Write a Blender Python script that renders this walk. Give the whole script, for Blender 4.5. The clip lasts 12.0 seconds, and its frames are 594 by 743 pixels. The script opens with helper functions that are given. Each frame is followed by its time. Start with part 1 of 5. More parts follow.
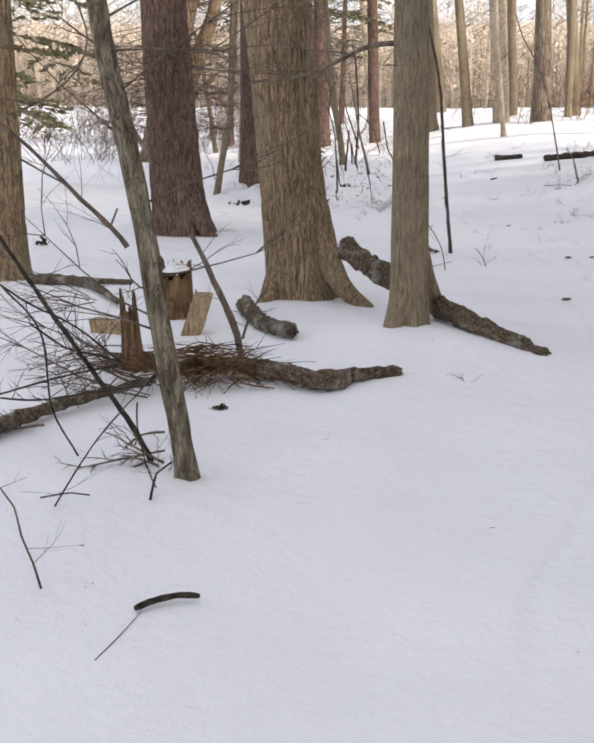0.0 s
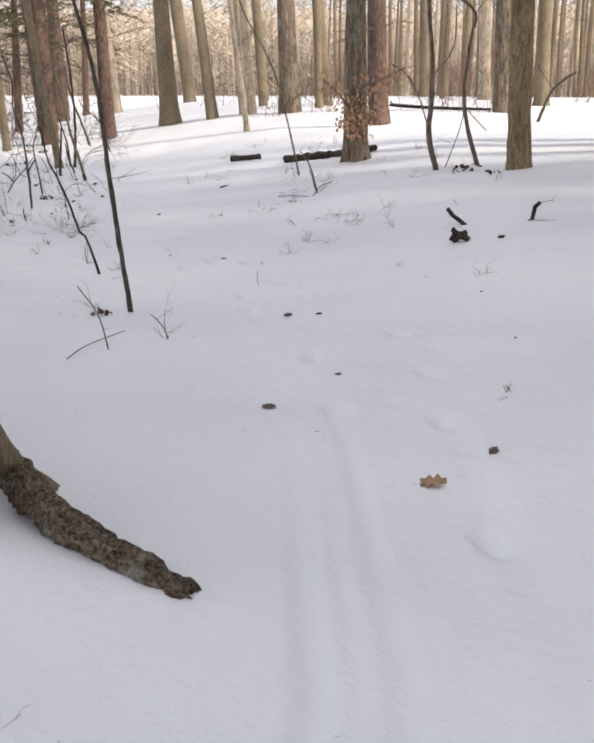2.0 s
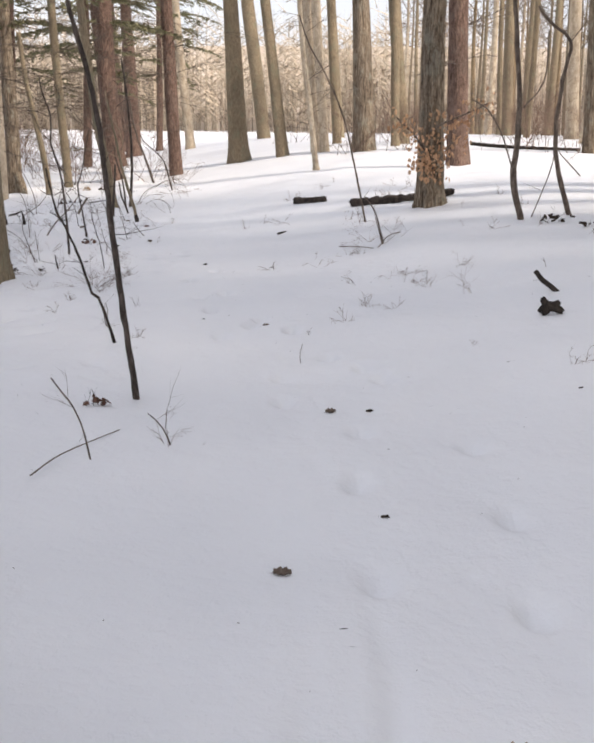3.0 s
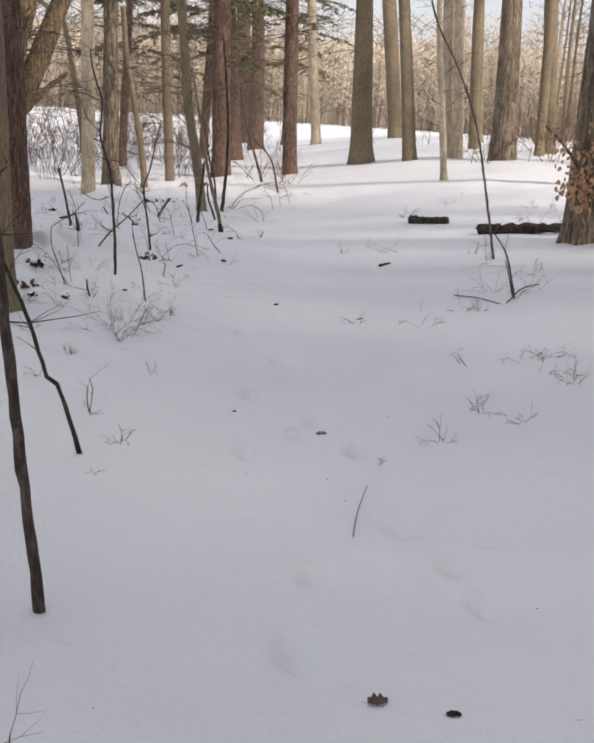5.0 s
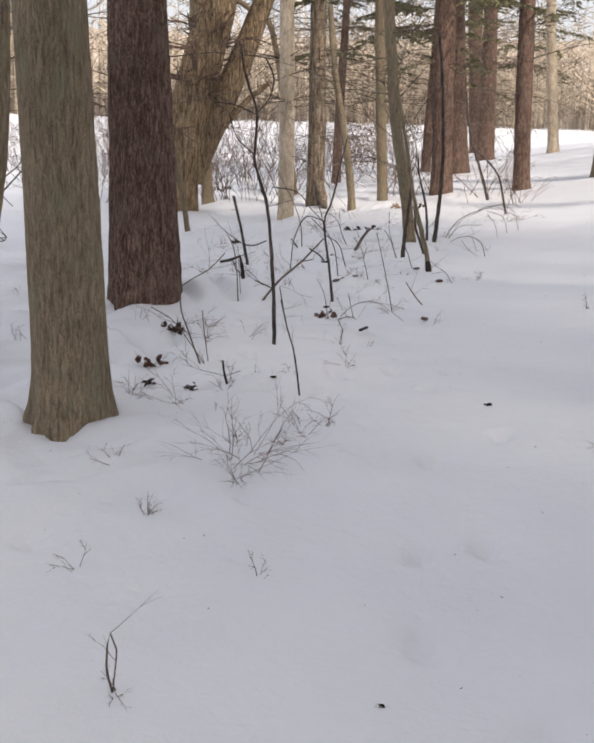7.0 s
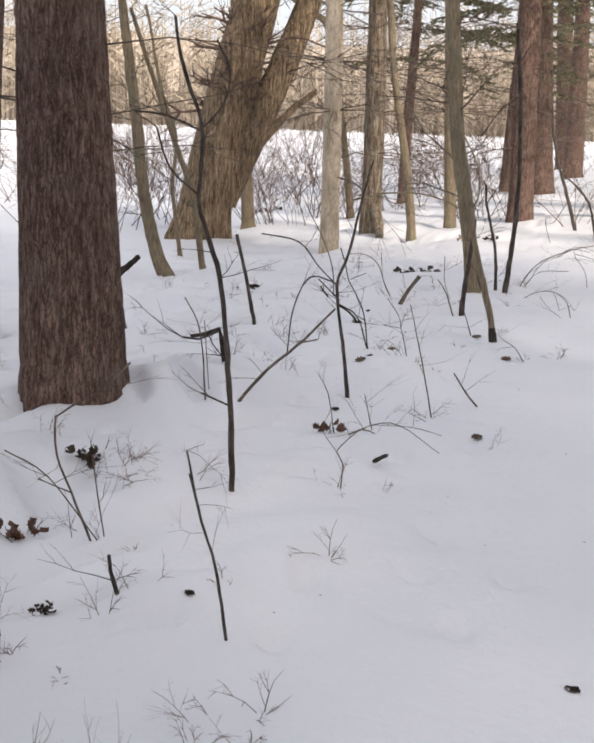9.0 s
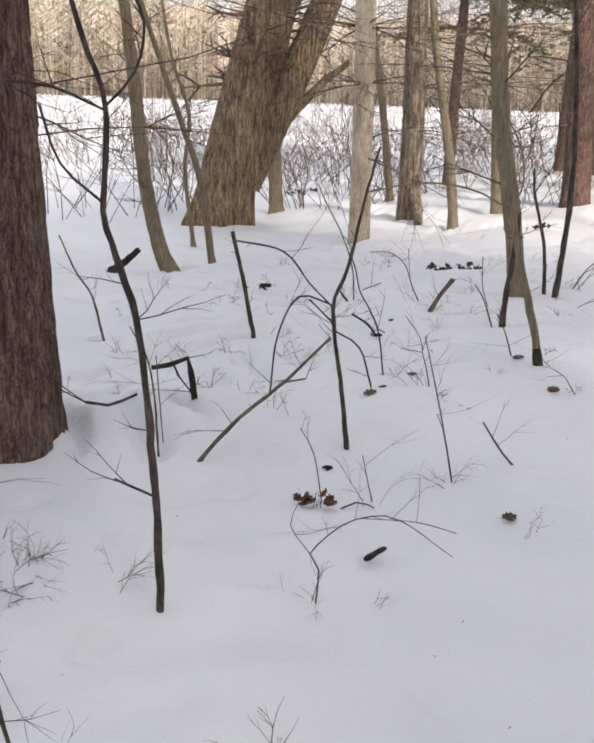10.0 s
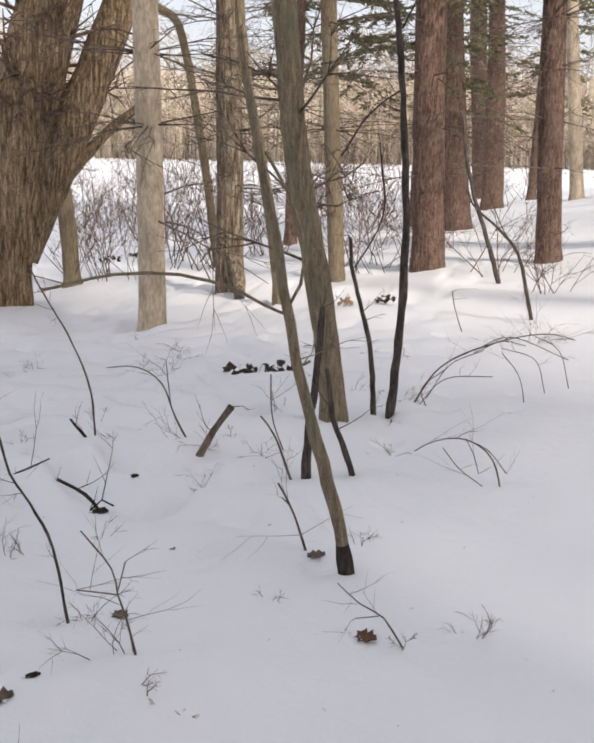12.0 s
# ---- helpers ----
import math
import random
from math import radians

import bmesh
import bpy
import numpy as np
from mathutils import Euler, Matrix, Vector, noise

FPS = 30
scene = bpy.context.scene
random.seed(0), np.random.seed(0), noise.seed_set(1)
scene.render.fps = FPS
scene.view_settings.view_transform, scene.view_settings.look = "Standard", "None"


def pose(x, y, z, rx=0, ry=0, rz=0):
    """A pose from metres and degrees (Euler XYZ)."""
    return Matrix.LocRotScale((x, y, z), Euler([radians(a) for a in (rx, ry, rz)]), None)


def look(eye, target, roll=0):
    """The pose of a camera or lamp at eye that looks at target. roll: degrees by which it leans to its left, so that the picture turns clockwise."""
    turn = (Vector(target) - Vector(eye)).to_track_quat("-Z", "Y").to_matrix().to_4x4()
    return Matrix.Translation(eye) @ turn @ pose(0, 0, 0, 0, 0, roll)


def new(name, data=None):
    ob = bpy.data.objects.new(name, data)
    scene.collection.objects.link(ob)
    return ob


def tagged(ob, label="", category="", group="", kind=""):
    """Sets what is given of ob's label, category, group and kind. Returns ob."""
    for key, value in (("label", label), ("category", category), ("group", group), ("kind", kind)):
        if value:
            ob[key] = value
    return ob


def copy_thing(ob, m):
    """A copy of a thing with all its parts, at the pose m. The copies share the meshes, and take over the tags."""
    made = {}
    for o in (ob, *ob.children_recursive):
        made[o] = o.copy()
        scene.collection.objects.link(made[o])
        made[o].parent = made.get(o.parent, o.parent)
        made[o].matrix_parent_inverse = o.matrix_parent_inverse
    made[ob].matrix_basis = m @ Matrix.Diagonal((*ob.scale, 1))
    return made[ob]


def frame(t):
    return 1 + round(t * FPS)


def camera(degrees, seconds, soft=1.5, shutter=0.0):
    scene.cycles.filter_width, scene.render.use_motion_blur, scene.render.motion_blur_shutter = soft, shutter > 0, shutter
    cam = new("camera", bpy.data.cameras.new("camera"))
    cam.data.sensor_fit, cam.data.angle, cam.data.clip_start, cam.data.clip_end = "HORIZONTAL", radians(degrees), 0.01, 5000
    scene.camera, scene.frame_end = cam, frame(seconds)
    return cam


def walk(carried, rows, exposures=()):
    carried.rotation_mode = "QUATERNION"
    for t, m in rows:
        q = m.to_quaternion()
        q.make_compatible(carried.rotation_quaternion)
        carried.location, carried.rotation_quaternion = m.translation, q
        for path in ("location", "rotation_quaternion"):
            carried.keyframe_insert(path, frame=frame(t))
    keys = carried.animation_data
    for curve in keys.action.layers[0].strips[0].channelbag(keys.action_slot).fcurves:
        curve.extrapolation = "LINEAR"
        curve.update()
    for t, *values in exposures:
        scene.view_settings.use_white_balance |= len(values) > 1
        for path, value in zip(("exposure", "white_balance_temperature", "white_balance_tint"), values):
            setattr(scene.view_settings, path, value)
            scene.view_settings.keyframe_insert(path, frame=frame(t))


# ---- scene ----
cam = camera(32.0, 12.0, soft=2.5)
METRES, EYE, TILT, LEAN, TURN = 17.0, 1.5, 0.0, 0.0, 0.0
ROWS = [
    (0.0, 0.0, 0.0, 0.0, 0.1, -14.84, -0.38),
    (0.5, 0.0135, 0.0456, 0.0008, -4.12, -14.91, -2.44),
    (1.0, 0.0326, 0.0838, 0.0036, -8.38, -14.95, -1.12),
    (1.5, 0.0473, 0.128, 0.0035, -10.69, -15.48, -1.95),
    (2.0, 0.0649, 0.1656, 0.0043, -12.19, -15.46, -0.15),
    (2.5, 0.0783, 0.2108, 0.0031, -11.63, -14.06, -1.5),
    (3.0, 0.0926, 0.2512, 0.0042, -7.81, -13.58, -0.62),
    (5.0, 0.1266, 0.4086, 0.0068, -0.22, -14.11, -3.62),
    (5.5, 0.1312, 0.4484, 0.0044, 3.05, -13.13, -1.9),
    (6.0, 0.1369, 0.4938, 0.0045, 4.18, -12.65, -3.06),
    (6.5, 0.1326, 0.5309, 0.0057, 10.5, -14.31, -2.82),
    (8.5, 0.1262, 0.6855, 0.0102, 14.05, -13.63, -0.88),
    (9.0, 0.1219, 0.728, 0.009, 16.83, -13.78, -2.02),
    (9.5, 0.1202, 0.7671, 0.0101, 17.83, -14.9, -1.48),
    (10.0, 0.1157, 0.8088, 0.0092, 19.7, -15.19, -1.89),
    (10.5, 0.1173, 0.8499, 0.0103, 19.47, -14.69, -0.92),
    (11.0, 0.1123, 0.8918, 0.0086, 15.75, -12.44, -4.18),
    (11.5, 0.1125, 0.9318, 0.0068, 13.35, -11.94, -1.94),
    (12.0, 0.1118, 0.9733, 0.0044, 12.64, -12.04, -1.35),
]
EXPOSURES = [(0, 0.32), (0.6, 0.24), (1.5, 0.21), (3.0, 0.2), (5.0, -0.11), (6.0, -0.09), (6.6, -0.06), (8.5, 0.12), (9.5, 0.16), (10.5, 0.11), (12.0, 0.01)]
walk(cam, [(t, pose(0, 0, EYE, TILT, LEAN, TURN) @ pose(METRES * x, METRES * y, METRES * z, 90 + pitch, roll, yaw)) for t, x, y, z, yaw, pitch, roll in ROWS], EXPOSURES)

# ---- light ----
world = bpy.data.worlds.new("winter_sky")
scene.world = world
world.use_nodes = True
wn = world.node_tree.nodes
sky = wn.new("ShaderNodeTexSky")
sky.sky_type, sky.sun_disc = "NISHITA", False
SUN_UP, SUN_ROT = radians(36), radians(131)
sky.sun_elevation, sky.sun_rotation = SUN_UP, SUN_ROT
sky.air_density, sky.dust_density, sky.ozone_density = 1.0, 4.0, 1.0
wn["Background"].inputs["Strength"].default_value = 0.05
world.node_tree.links.new(sky.outputs["Color"], wn["Background"].inputs["Color"])
# a thin, even layer of cloud over the clear sky
cloud, both = wn.new("ShaderNodeBackground"), wn.new("ShaderNodeAddShader")
cloud.inputs["Color"].default_value, cloud.inputs["Strength"].default_value = (0.92, 0.915, 0.98, 1), 0.79
world.node_tree.links.new(wn["Background"].outputs[0], both.inputs[0])
world.node_tree.links.new(cloud.outputs[0], both.inputs[1])
world.node_tree.links.new(both.outputs[0], wn["World Output"].inputs["Surface"])
sun = new("sun", bpy.data.lights.new("sun", "SUN"))
sun.data.energy, sun.data.angle, sun.data.color = 4.4, radians(5), (1.0, 0.89, 0.78)
sun_way = Vector((math.sin(SUN_ROT) * math.cos(SUN_UP), math.cos(SUN_ROT) * math.cos(SUN_UP), math.sin(SUN_UP)))
sun.matrix_world = look(sun_way * 60, (0, 0, 0))


# ---- materials ----
def material(name, rough=0.9):
    m = bpy.data.materials.new(name)
    m.use_nodes = True
    b = m.node_tree.nodes["Principled BSDF"]
    b.inputs["Roughness"].default_value = rough
    b.inputs["Specular IOR Level"].default_value = 0.25
    return m, m.node_tree.nodes, m.node_tree.links, b


def ramp(nodes, stops):
    r = nodes.new("ShaderNodeValToRGB")
    e = r.color_ramp.elements
    while len(e) < len(stops):
        e.new(0.5)
    for el, (p, c) in zip(e, stops):
        el.position, el.color = p, (*c, 1)
    return r


def noise_node(nodes, links, scale, detail=4.0, stretch=(1, 1, 1), rough=0.55, distortion=0.0):
    tc, mp, n = nodes.new("ShaderNodeTexCoord"), nodes.new("ShaderNodeMapping"), nodes.new("ShaderNodeTexNoise")
    mp.inputs["Scale"].default_value = stretch
    n.inputs["Scale"].default_value, n.inputs["Detail"].default_value = scale, detail
    n.inputs["Roughness"].default_value, n.inputs["Distortion"].default_value = rough, distortion
    links.new(tc.outputs["Object"], mp.inputs["Vector"])
    links.new(mp.outputs["Vector"], n.inputs["Vector"])
    return n


def mix(nodes, links, fac, a, b, mode="MIX"):
    m = nodes.new("ShaderNodeMix")
    m.data_type, m.blend_type = "RGBA", mode
    for sock, v in ((m.inputs[0], fac), (m.inputs[6], a), (m.inputs[7], b)):
        if isinstance(v, (int, float)):
            sock.default_value = v
        elif isinstance(v, tuple):
            sock.default_value = (*v, 1)
        else:
            links.new(v, sock)
    return m.outputs[2]


def bark_material(name, deep, mid, high, scale=14, stretch=0.14, patch=None, patch_amount=0.35, bump_depth=0.02, cracks=0.5, plates=0.0):
    """Furrowed bark: long streaks, plates of lighter scale, patches of lichen or moss."""
    m, n, l, b = material(name, 0.92)
    streak = noise_node(n, l, scale, 5, (1, 1, stretch), 0.6, 0.35)
    fine = noise_node(n, l, scale * 5, 3, (1, 1, 0.35))
    broad = noise_node(n, l, 1.6, 3, (1, 1, 0.5))
    r = ramp(n, [(0.30, deep), (0.48, mid), (0.70, high)])
    l.new(streak.outputs["Fac"], r.inputs["Fac"])
    speck = ramp(n, [(0.3, (0.72, 0.72, 0.72)), (0.7, (1.2, 1.2, 1.2))])
    l.new(fine.outputs["Fac"], speck.inputs["Fac"])
    c = mix(n, l, 1.0, r.outputs["Color"], speck.outputs["Color"], "MULTIPLY")
    tone = ramp(n, [(0.3, (0.75, 0.74, 0.74)), (0.7, (1.2, 1.18, 1.14))])
    l.new(broad.outputs["Fac"], tone.inputs["Fac"])
    c = mix(n, l, 1.0, c, tone.outputs["Color"], "MULTIPLY")
    crack = noise_node(n, l, scale * 0.7, 2, (1, 1, stretch * 1.6), 0.5, 0.9)
    line = ramp(n, [(0.45, (1, 1, 1)), (0.5, (0.42, 0.38, 0.36)), (0.55, (1, 1, 1))])
    l.new(crack.outputs["Fac"], line.inputs["Fac"])
    c = mix(n, l, cracks, c, line.outputs["Color"], "MULTIPLY")
    if plates:
        # narrow scaly plates parted by dark furrows
        warp = noise_node(n, l, 16, 4, (1, 1, 0.5), 0.65)
        tc, mp, off, add = n.new("ShaderNodeTexCoord"), n.new("ShaderNodeMapping"), n.new("ShaderNodeVectorMath"), n.new("ShaderNodeVectorMath")
        mp.inputs["Scale"].default_value = (1, 1, 0.13)
        off.operation, add.operation = "SCALE", "ADD"
        off.inputs["Scale"].default_value = 0.06
        cell = n.new("ShaderNodeTexVoronoi")
        cell.feature = "DISTANCE_TO_EDGE"
        cell.inputs["Scale"].default_value = plates
        l.new(tc.outputs["Object"], mp.inputs["Vector"])
        l.new(warp.outputs["Color"], off.inputs[0])
        l.new(mp.outputs["Vector"], add.inputs[0])
        l.new(off.outputs["Vector"], add.inputs[1])
        l.new(add.outputs["Vector"], cell.inputs["Vector"])
        furrow = ramp(n, [(0.0, (0.52, 0.49, 0.48)), (0.07, (0.85, 0.84, 0.83)), (0.2, (1.06, 1.06, 1.06))])
        l.new(cell.outputs["Distance"], furrow.inputs["Fac"])
        c = mix(n, l, 1.0, c, furrow.outputs["Color"], "MULTIPLY")
    if patch:
        spots = noise_node(n, l, 5.0, 5, (1, 1, 0.6), 0.65)
        cut = ramp(n, [(0.53, (0, 0, 0)), (0.66, (patch_amount,) * 3)])
        l.new(spots.outputs["Fac"], cut.inputs["Fac"])
        c = mix(n, l, cut.outputs["Color"], c, patch)
    l.new(c, b.inputs["Base Color"])
    bp = n.new("ShaderNodeBump")
    bp.inputs["Strength"].default_value, bp.inputs["Distance"].default_value = 0.8, bump_depth
    both = n.new("ShaderNodeMath")
    both.operation = "ADD"
    l.new(streak.outputs["Fac"], both.inputs[0])
    l.new(furrow.outputs["Color"] if plates else line.outputs["Color"], both.inputs[1])
    l.new(both.outputs[0], bp.inputs["Height"])
    bp2 = n.new("ShaderNodeBump")
    bp2.inputs["Strength"].default_value, bp2.inputs["Distance"].default_value = 0.5, bump_depth * 0.3
    l.new(fine.outputs["Fac"], bp2.inputs["Height"])
    l.new(bp.outputs["Normal"], bp2.inputs["Normal"])
    l.new(bp2.outputs["Normal"], b.inputs["Normal"])
    return m


BARK = {
    "oak": bark_material("bark_oak", (0.17, 0.122, 0.075), (0.32, 0.238, 0.148), (0.45, 0.345, 0.222), 46, 0.12, (0.25, 0.235, 0.15), 0.45, 0.02, 0.4, 46),
    "oak_dark": bark_material("bark_oak_dark", (0.07, 0.052, 0.038), (0.25, 0.198, 0.145), (0.45, 0.375, 0.285), 30, 0.12, (0.36, 0.35, 0.28), 0.5, 0.03, 0.5, 34),
    "sap": bark_material("bark_sapling", (0.035, 0.03, 0.026), (0.075, 0.062, 0.054), (0.14, 0.115, 0.10), 30, 0.3, None, 0, 0.004),
    "maple": bark_material("bark_maple", (0.15, 0.118, 0.08), (0.255, 0.205, 0.14), (0.35, 0.288, 0.2), 60, 0.16, (0.2, 0.2, 0.135), 0.6, 0.008, 0.35),
    "pine": bark_material("bark_pine", (0.09, 0.057, 0.046), (0.185, 0.121, 0.097), (0.29, 0.203, 0.163), 34, 0.22, (0.21, 0.16, 0.13), 0.4, 0.02, 0.6, 44),
    "beech": bark_material("bark_beech", (0.34, 0.275, 0.20), (0.49, 0.41, 0.31), (0.60, 0.52, 0.41), 9, 0.4, (0.32, 0.26, 0.17), 0.5, 0.005, 0.1),
    "moss": bark_material("bark_moss", (0.06, 0.052, 0.038), (0.175, 0.15, 0.108), (0.36, 0.325, 0.25), 34, 0.2, (0.15, 0.15, 0.09), 0.4, 0.012, 0.7),
    "willow": bark_material("bark_willow", (0.10, 0.072, 0.046), (0.29, 0.212, 0.132), (0.46, 0.36, 0.24), 26, 0.10, (0.33, 0.23, 0.14), 0.4, 0.03, 0.8, 26),
    "log": bark_material("bark_log", (0.04, 0.03, 0.023), (0.17, 0.13, 0.095), (0.34, 0.275, 0.205), 60, 0.7, (0.46, 0.44, 0.37), 0.8, 0.025, 0.8),
    "twig": bark_material("bark_twig", (0.075, 0.058, 0.047), (0.15, 0.12, 0.097), (0.25, 0.2, 0.16), 30, 0.3, None, 0, 0.004),
    "dark": bark_material("bark_dark", (0.02, 0.017, 0.015), (0.045, 0.037, 0.032), (0.10, 0.08, 0.066), 26, 0.4, None, 0, 0.006),
    "dry": bark_material("dry_stem", (0.15, 0.11, 0.08), (0.24, 0.18, 0.135), (0.34, 0.27, 0.20), 40, 0.3, None, 0, 0.002),
    "rot": bark_material("rotten_wood", (0.05, 0.03, 0.018), (0.17, 0.10, 0.055), (0.30, 0.20, 0.11), 18, 0.15, (0.10, 0.06, 0.035), 0.6, 0.03),
    "shrub": bark_material("shrub_twig", (0.10, 0.065, 0.05), (0.19, 0.13, 0.10), (0.28, 0.20, 0.16), 30, 0.3, None, 0, 0.003),
    "split": bark_material("split_wood", (0.22, 0.15, 0.085), (0.36, 0.27, 0.165), (0.46, 0.36, 0.24), 20, 0.12, (0.30, 0.19, 0.10), 0.4, 0.006),
}


def snow_material():
    m, n, l, b = material("snow", 0.55)
    big = noise_node(n, l, 0.5, 3)
    crust = noise_node(n, l, 9, 5, (1, 1, 1), 0.65)
    grain = noise_node(n, l, 160, 2)
    r = ramp(n, [(0.3, (0.755, 0.765, 0.79)), (0.7, (0.835, 0.837, 0.85))])
    l.new(big.outputs["Fac"], r.inputs["Fac"])
    dirt = noise_node(n, l, 55, 4, (1, 1, 1), 0.7)
    cut = ramp(n, [(0.68, (0, 0, 0)), (0.80, (0.35, 0.35, 0.35))])
    l.new(dirt.outputs["Fac"], cut.inputs["Fac"])
    l.new(mix(n, l, cut.outputs["Color"], r.outputs["Color"], (0.5, 0.46, 0.42)), b.inputs["Base Color"])
    b.inputs["Specular IOR Level"].default_value = 0.3
    b1, b2 = n.new("ShaderNodeBump"), n.new("ShaderNodeBump")
    b1.inputs["Strength"].default_value, b1.inputs["Distance"].default_value = 0.55, 0.025
    b2.inputs["Strength"].default_value, b2.inputs["Distance"].default_value = 0.12, 0.002
    l.new(crust.outputs["Fac"], b1.inputs["Height"])
    l.new(grain.outputs["Fac"], b2.inputs["Height"])
    l.new(b1.outputs["Normal"], b2.inputs["Normal"])
    l.new(b2.outputs["Normal"], b.inputs["Normal"])
    return m


def plain_material(name, c1, c2, scale=30, rough=0.85, island=False):
    m, n, l, b = material(name, rough)
    nz = noise_node(n, l, scale, 4)
    r = ramp(n, [(0.3, c1), (0.7, c2)])
    l.new(nz.outputs["Fac"], r.inputs["Fac"])
    c = r.outputs["Color"]
    if island:
        g = n.new("ShaderNodeNewGeometry")
        v = ramp(n, [(0.0, (0.6, 0.62, 0.6)), (1.0, (1.35, 1.3, 1.2))])
        l.new(g.outputs["Random Per Island"], v.inputs["Fac"])
        c = mix(n, l, 1.0, c, v.outputs["Color"], "MULTIPLY")
    l.new(c, b.inputs["Base Color"])
    return m


SNOW = snow_material()
LEAF = {
    "tan": plain_material("leaf_tan", (0.30, 0.20, 0.12), (0.42, 0.31, 0.21), 60, 0.8, True),
    "orange": plain_material("leaf_orange", (0.44, 0.26, 0.155), (0.56, 0.37, 0.24), 60, 0.8, True),
    "red": plain_material("leaf_red", (0.11, 0.06, 0.045), (0.19, 0.11, 0.085), 60, 0.8, True),
    "grey": plain_material("leaf_grey", (0.12, 0.09, 0.075), (0.20, 0.16, 0.135), 60, 0.8, True),
    "dark": plain_material("leaf_dark", (0.03, 0.022, 0.018), (0.075, 0.055, 0.042), 60, 0.8, True),
}
NEEDLE = plain_material("needles", (0.12, 0.12, 0.065), (0.20, 0.19, 0.115), 8, 0.7, True)
NEEDLE_FAR = plain_material("pine_needles", (0.05, 0.075, 0.03), (0.10, 0.12, 0.05), 8, 0.7, True)
# bark of the far woods, with the haze of distance mixed into its colour
HAZED_WOOD = plain_material("hazed_wood", (0.41, 0.345, 0.28), (0.50, 0.435, 0.365), 0.6, 0.95, True)
# the rise behind is paler still: its colour carries the haze too
HAZED_HILL = plain_material("hazed_hill", (0.46, 0.38, 0.30), (0.55, 0.475, 0.395), 0.25, 1.0)


# ---- mesh helpers ----
class Geo:
    def __init__(self):
        self.v, self.f = [], []

    def tube(self, pts, radii, sides=5, wobble=0.0, rng=None):
        """A tube along points, closed at both ends."""
        pts = [Vector(p) for p in pts]
        base, n = len(self.v), len(pts)
        side = None
        for i, p in enumerate(pts):
            d = (pts[min(i + 1, n - 1)] - pts[max(i - 1, 0)]).normalized()
            if side is None:
                side = d.orthogonal().normalized()
            side = (side - d * side.dot(d)).normalized()
            up = d.cross(side)
            for k in range(sides):
                a = math.tau * k / sides
                r = radii[i] * (1 + (rng.uniform(-wobble, wobble) if rng else 0))
                self.v.append(p + (side * math.cos(a) + up * math.sin(a)) * r)
        for i in range(n - 1):
            for k in range(sides):
                a, b = base + i * sides + k, base + i * sides + (k + 1) % sides
                self.f.append((a, b, b + sides, a + sides))
        self.f.append(tuple(base + k for k in reversed(range(sides))))
        self.f.append(tuple(base + (n - 1) * sides + k for k in range(sides)))

    def poly(self, pts):
        base = len(self.v)
        self.v += [Vector(p) for p in pts]
        self.f.append(tuple(range(base, base + len(pts))))

    def mesh(self, name, mat, smooth=True, origin=None):
        me = bpy.data.meshes.new(name)
        vs = self.v if origin is None else [p - origin for p in self.v]
        me.from_pydata(vs, [], self.f)
        if smooth:
            me.shade_smooth()
        me.materials.append(mat)
        return me


def part(name, geo, mat, parent, label="", smooth=True):
    """One mesh object under a thing, in the thing's own space."""
    ob = new(name, geo.mesh(name, mat, smooth))
    ob.parent = parent
    if label:
        tagged(ob, label)
    return ob


def empty(name, at, label, category, group=""):
    e = new(name)
    e.empty_display_size = 0.2
    e.location = at
    return tagged(e, label, category, group)


def spline(pts, step):
    """Catmull-Rom through points, in steps of about that length."""
    p = [Vector(q) for q in pts]
    p = [p[0] * 2 - p[1]] + p + [p[-1] * 2 - p[-2]]
    res = []
    for i in range(1, len(p) - 2):
        n = max(1, int((p[i + 1] - p[i]).length / step))
        for j in range(n):
            t = j / n
            a, b, c, d = p[i - 1], p[i], p[i + 1], p[i + 2]
            res.append(0.5 * (2 * b + (c - a) * t + (2 * a - 5 * b + 4 * c - d) * t * t + (3 * b - a - 3 * c + d) * t ** 3))
    return res + [p[-2]]


def twig_spray(geo, start, way, length, r, rng, depth=2, droop=-0.1, sides=3, kids=4):
    """A bare branch with side twigs."""
    n = 4
    pts, p, d = [Vector(start)], Vector(start), Vector(way).normalized()
    for i in range(n):
        d = (d + Vector((rng.gauss(0, 0.14), rng.gauss(0, 0.14), rng.gauss(0, 0.1) + droop))).normalized()
        p = p + d * length / n
        pts.append(p)
    geo.tube(pts, [r * (1 - 0.75 * i / n) for i in range(n + 1)], sides)
    if depth > 0:
        for _ in range(kids):
            k = rng.randint(1, n - 1)
            out = Vector((rng.gauss(0, 1), rng.gauss(0, 1), rng.gauss(0, 0.7)))
            w = ((pts[k + 1] - pts[k]).normalized() * 1.1 + out.normalized() * 0.8)
            twig_spray(geo, pts[k], w, length * rng.uniform(0.35, 0.6), r * 0.55, rng, depth - 1, droop, 3, kids)
    return pts


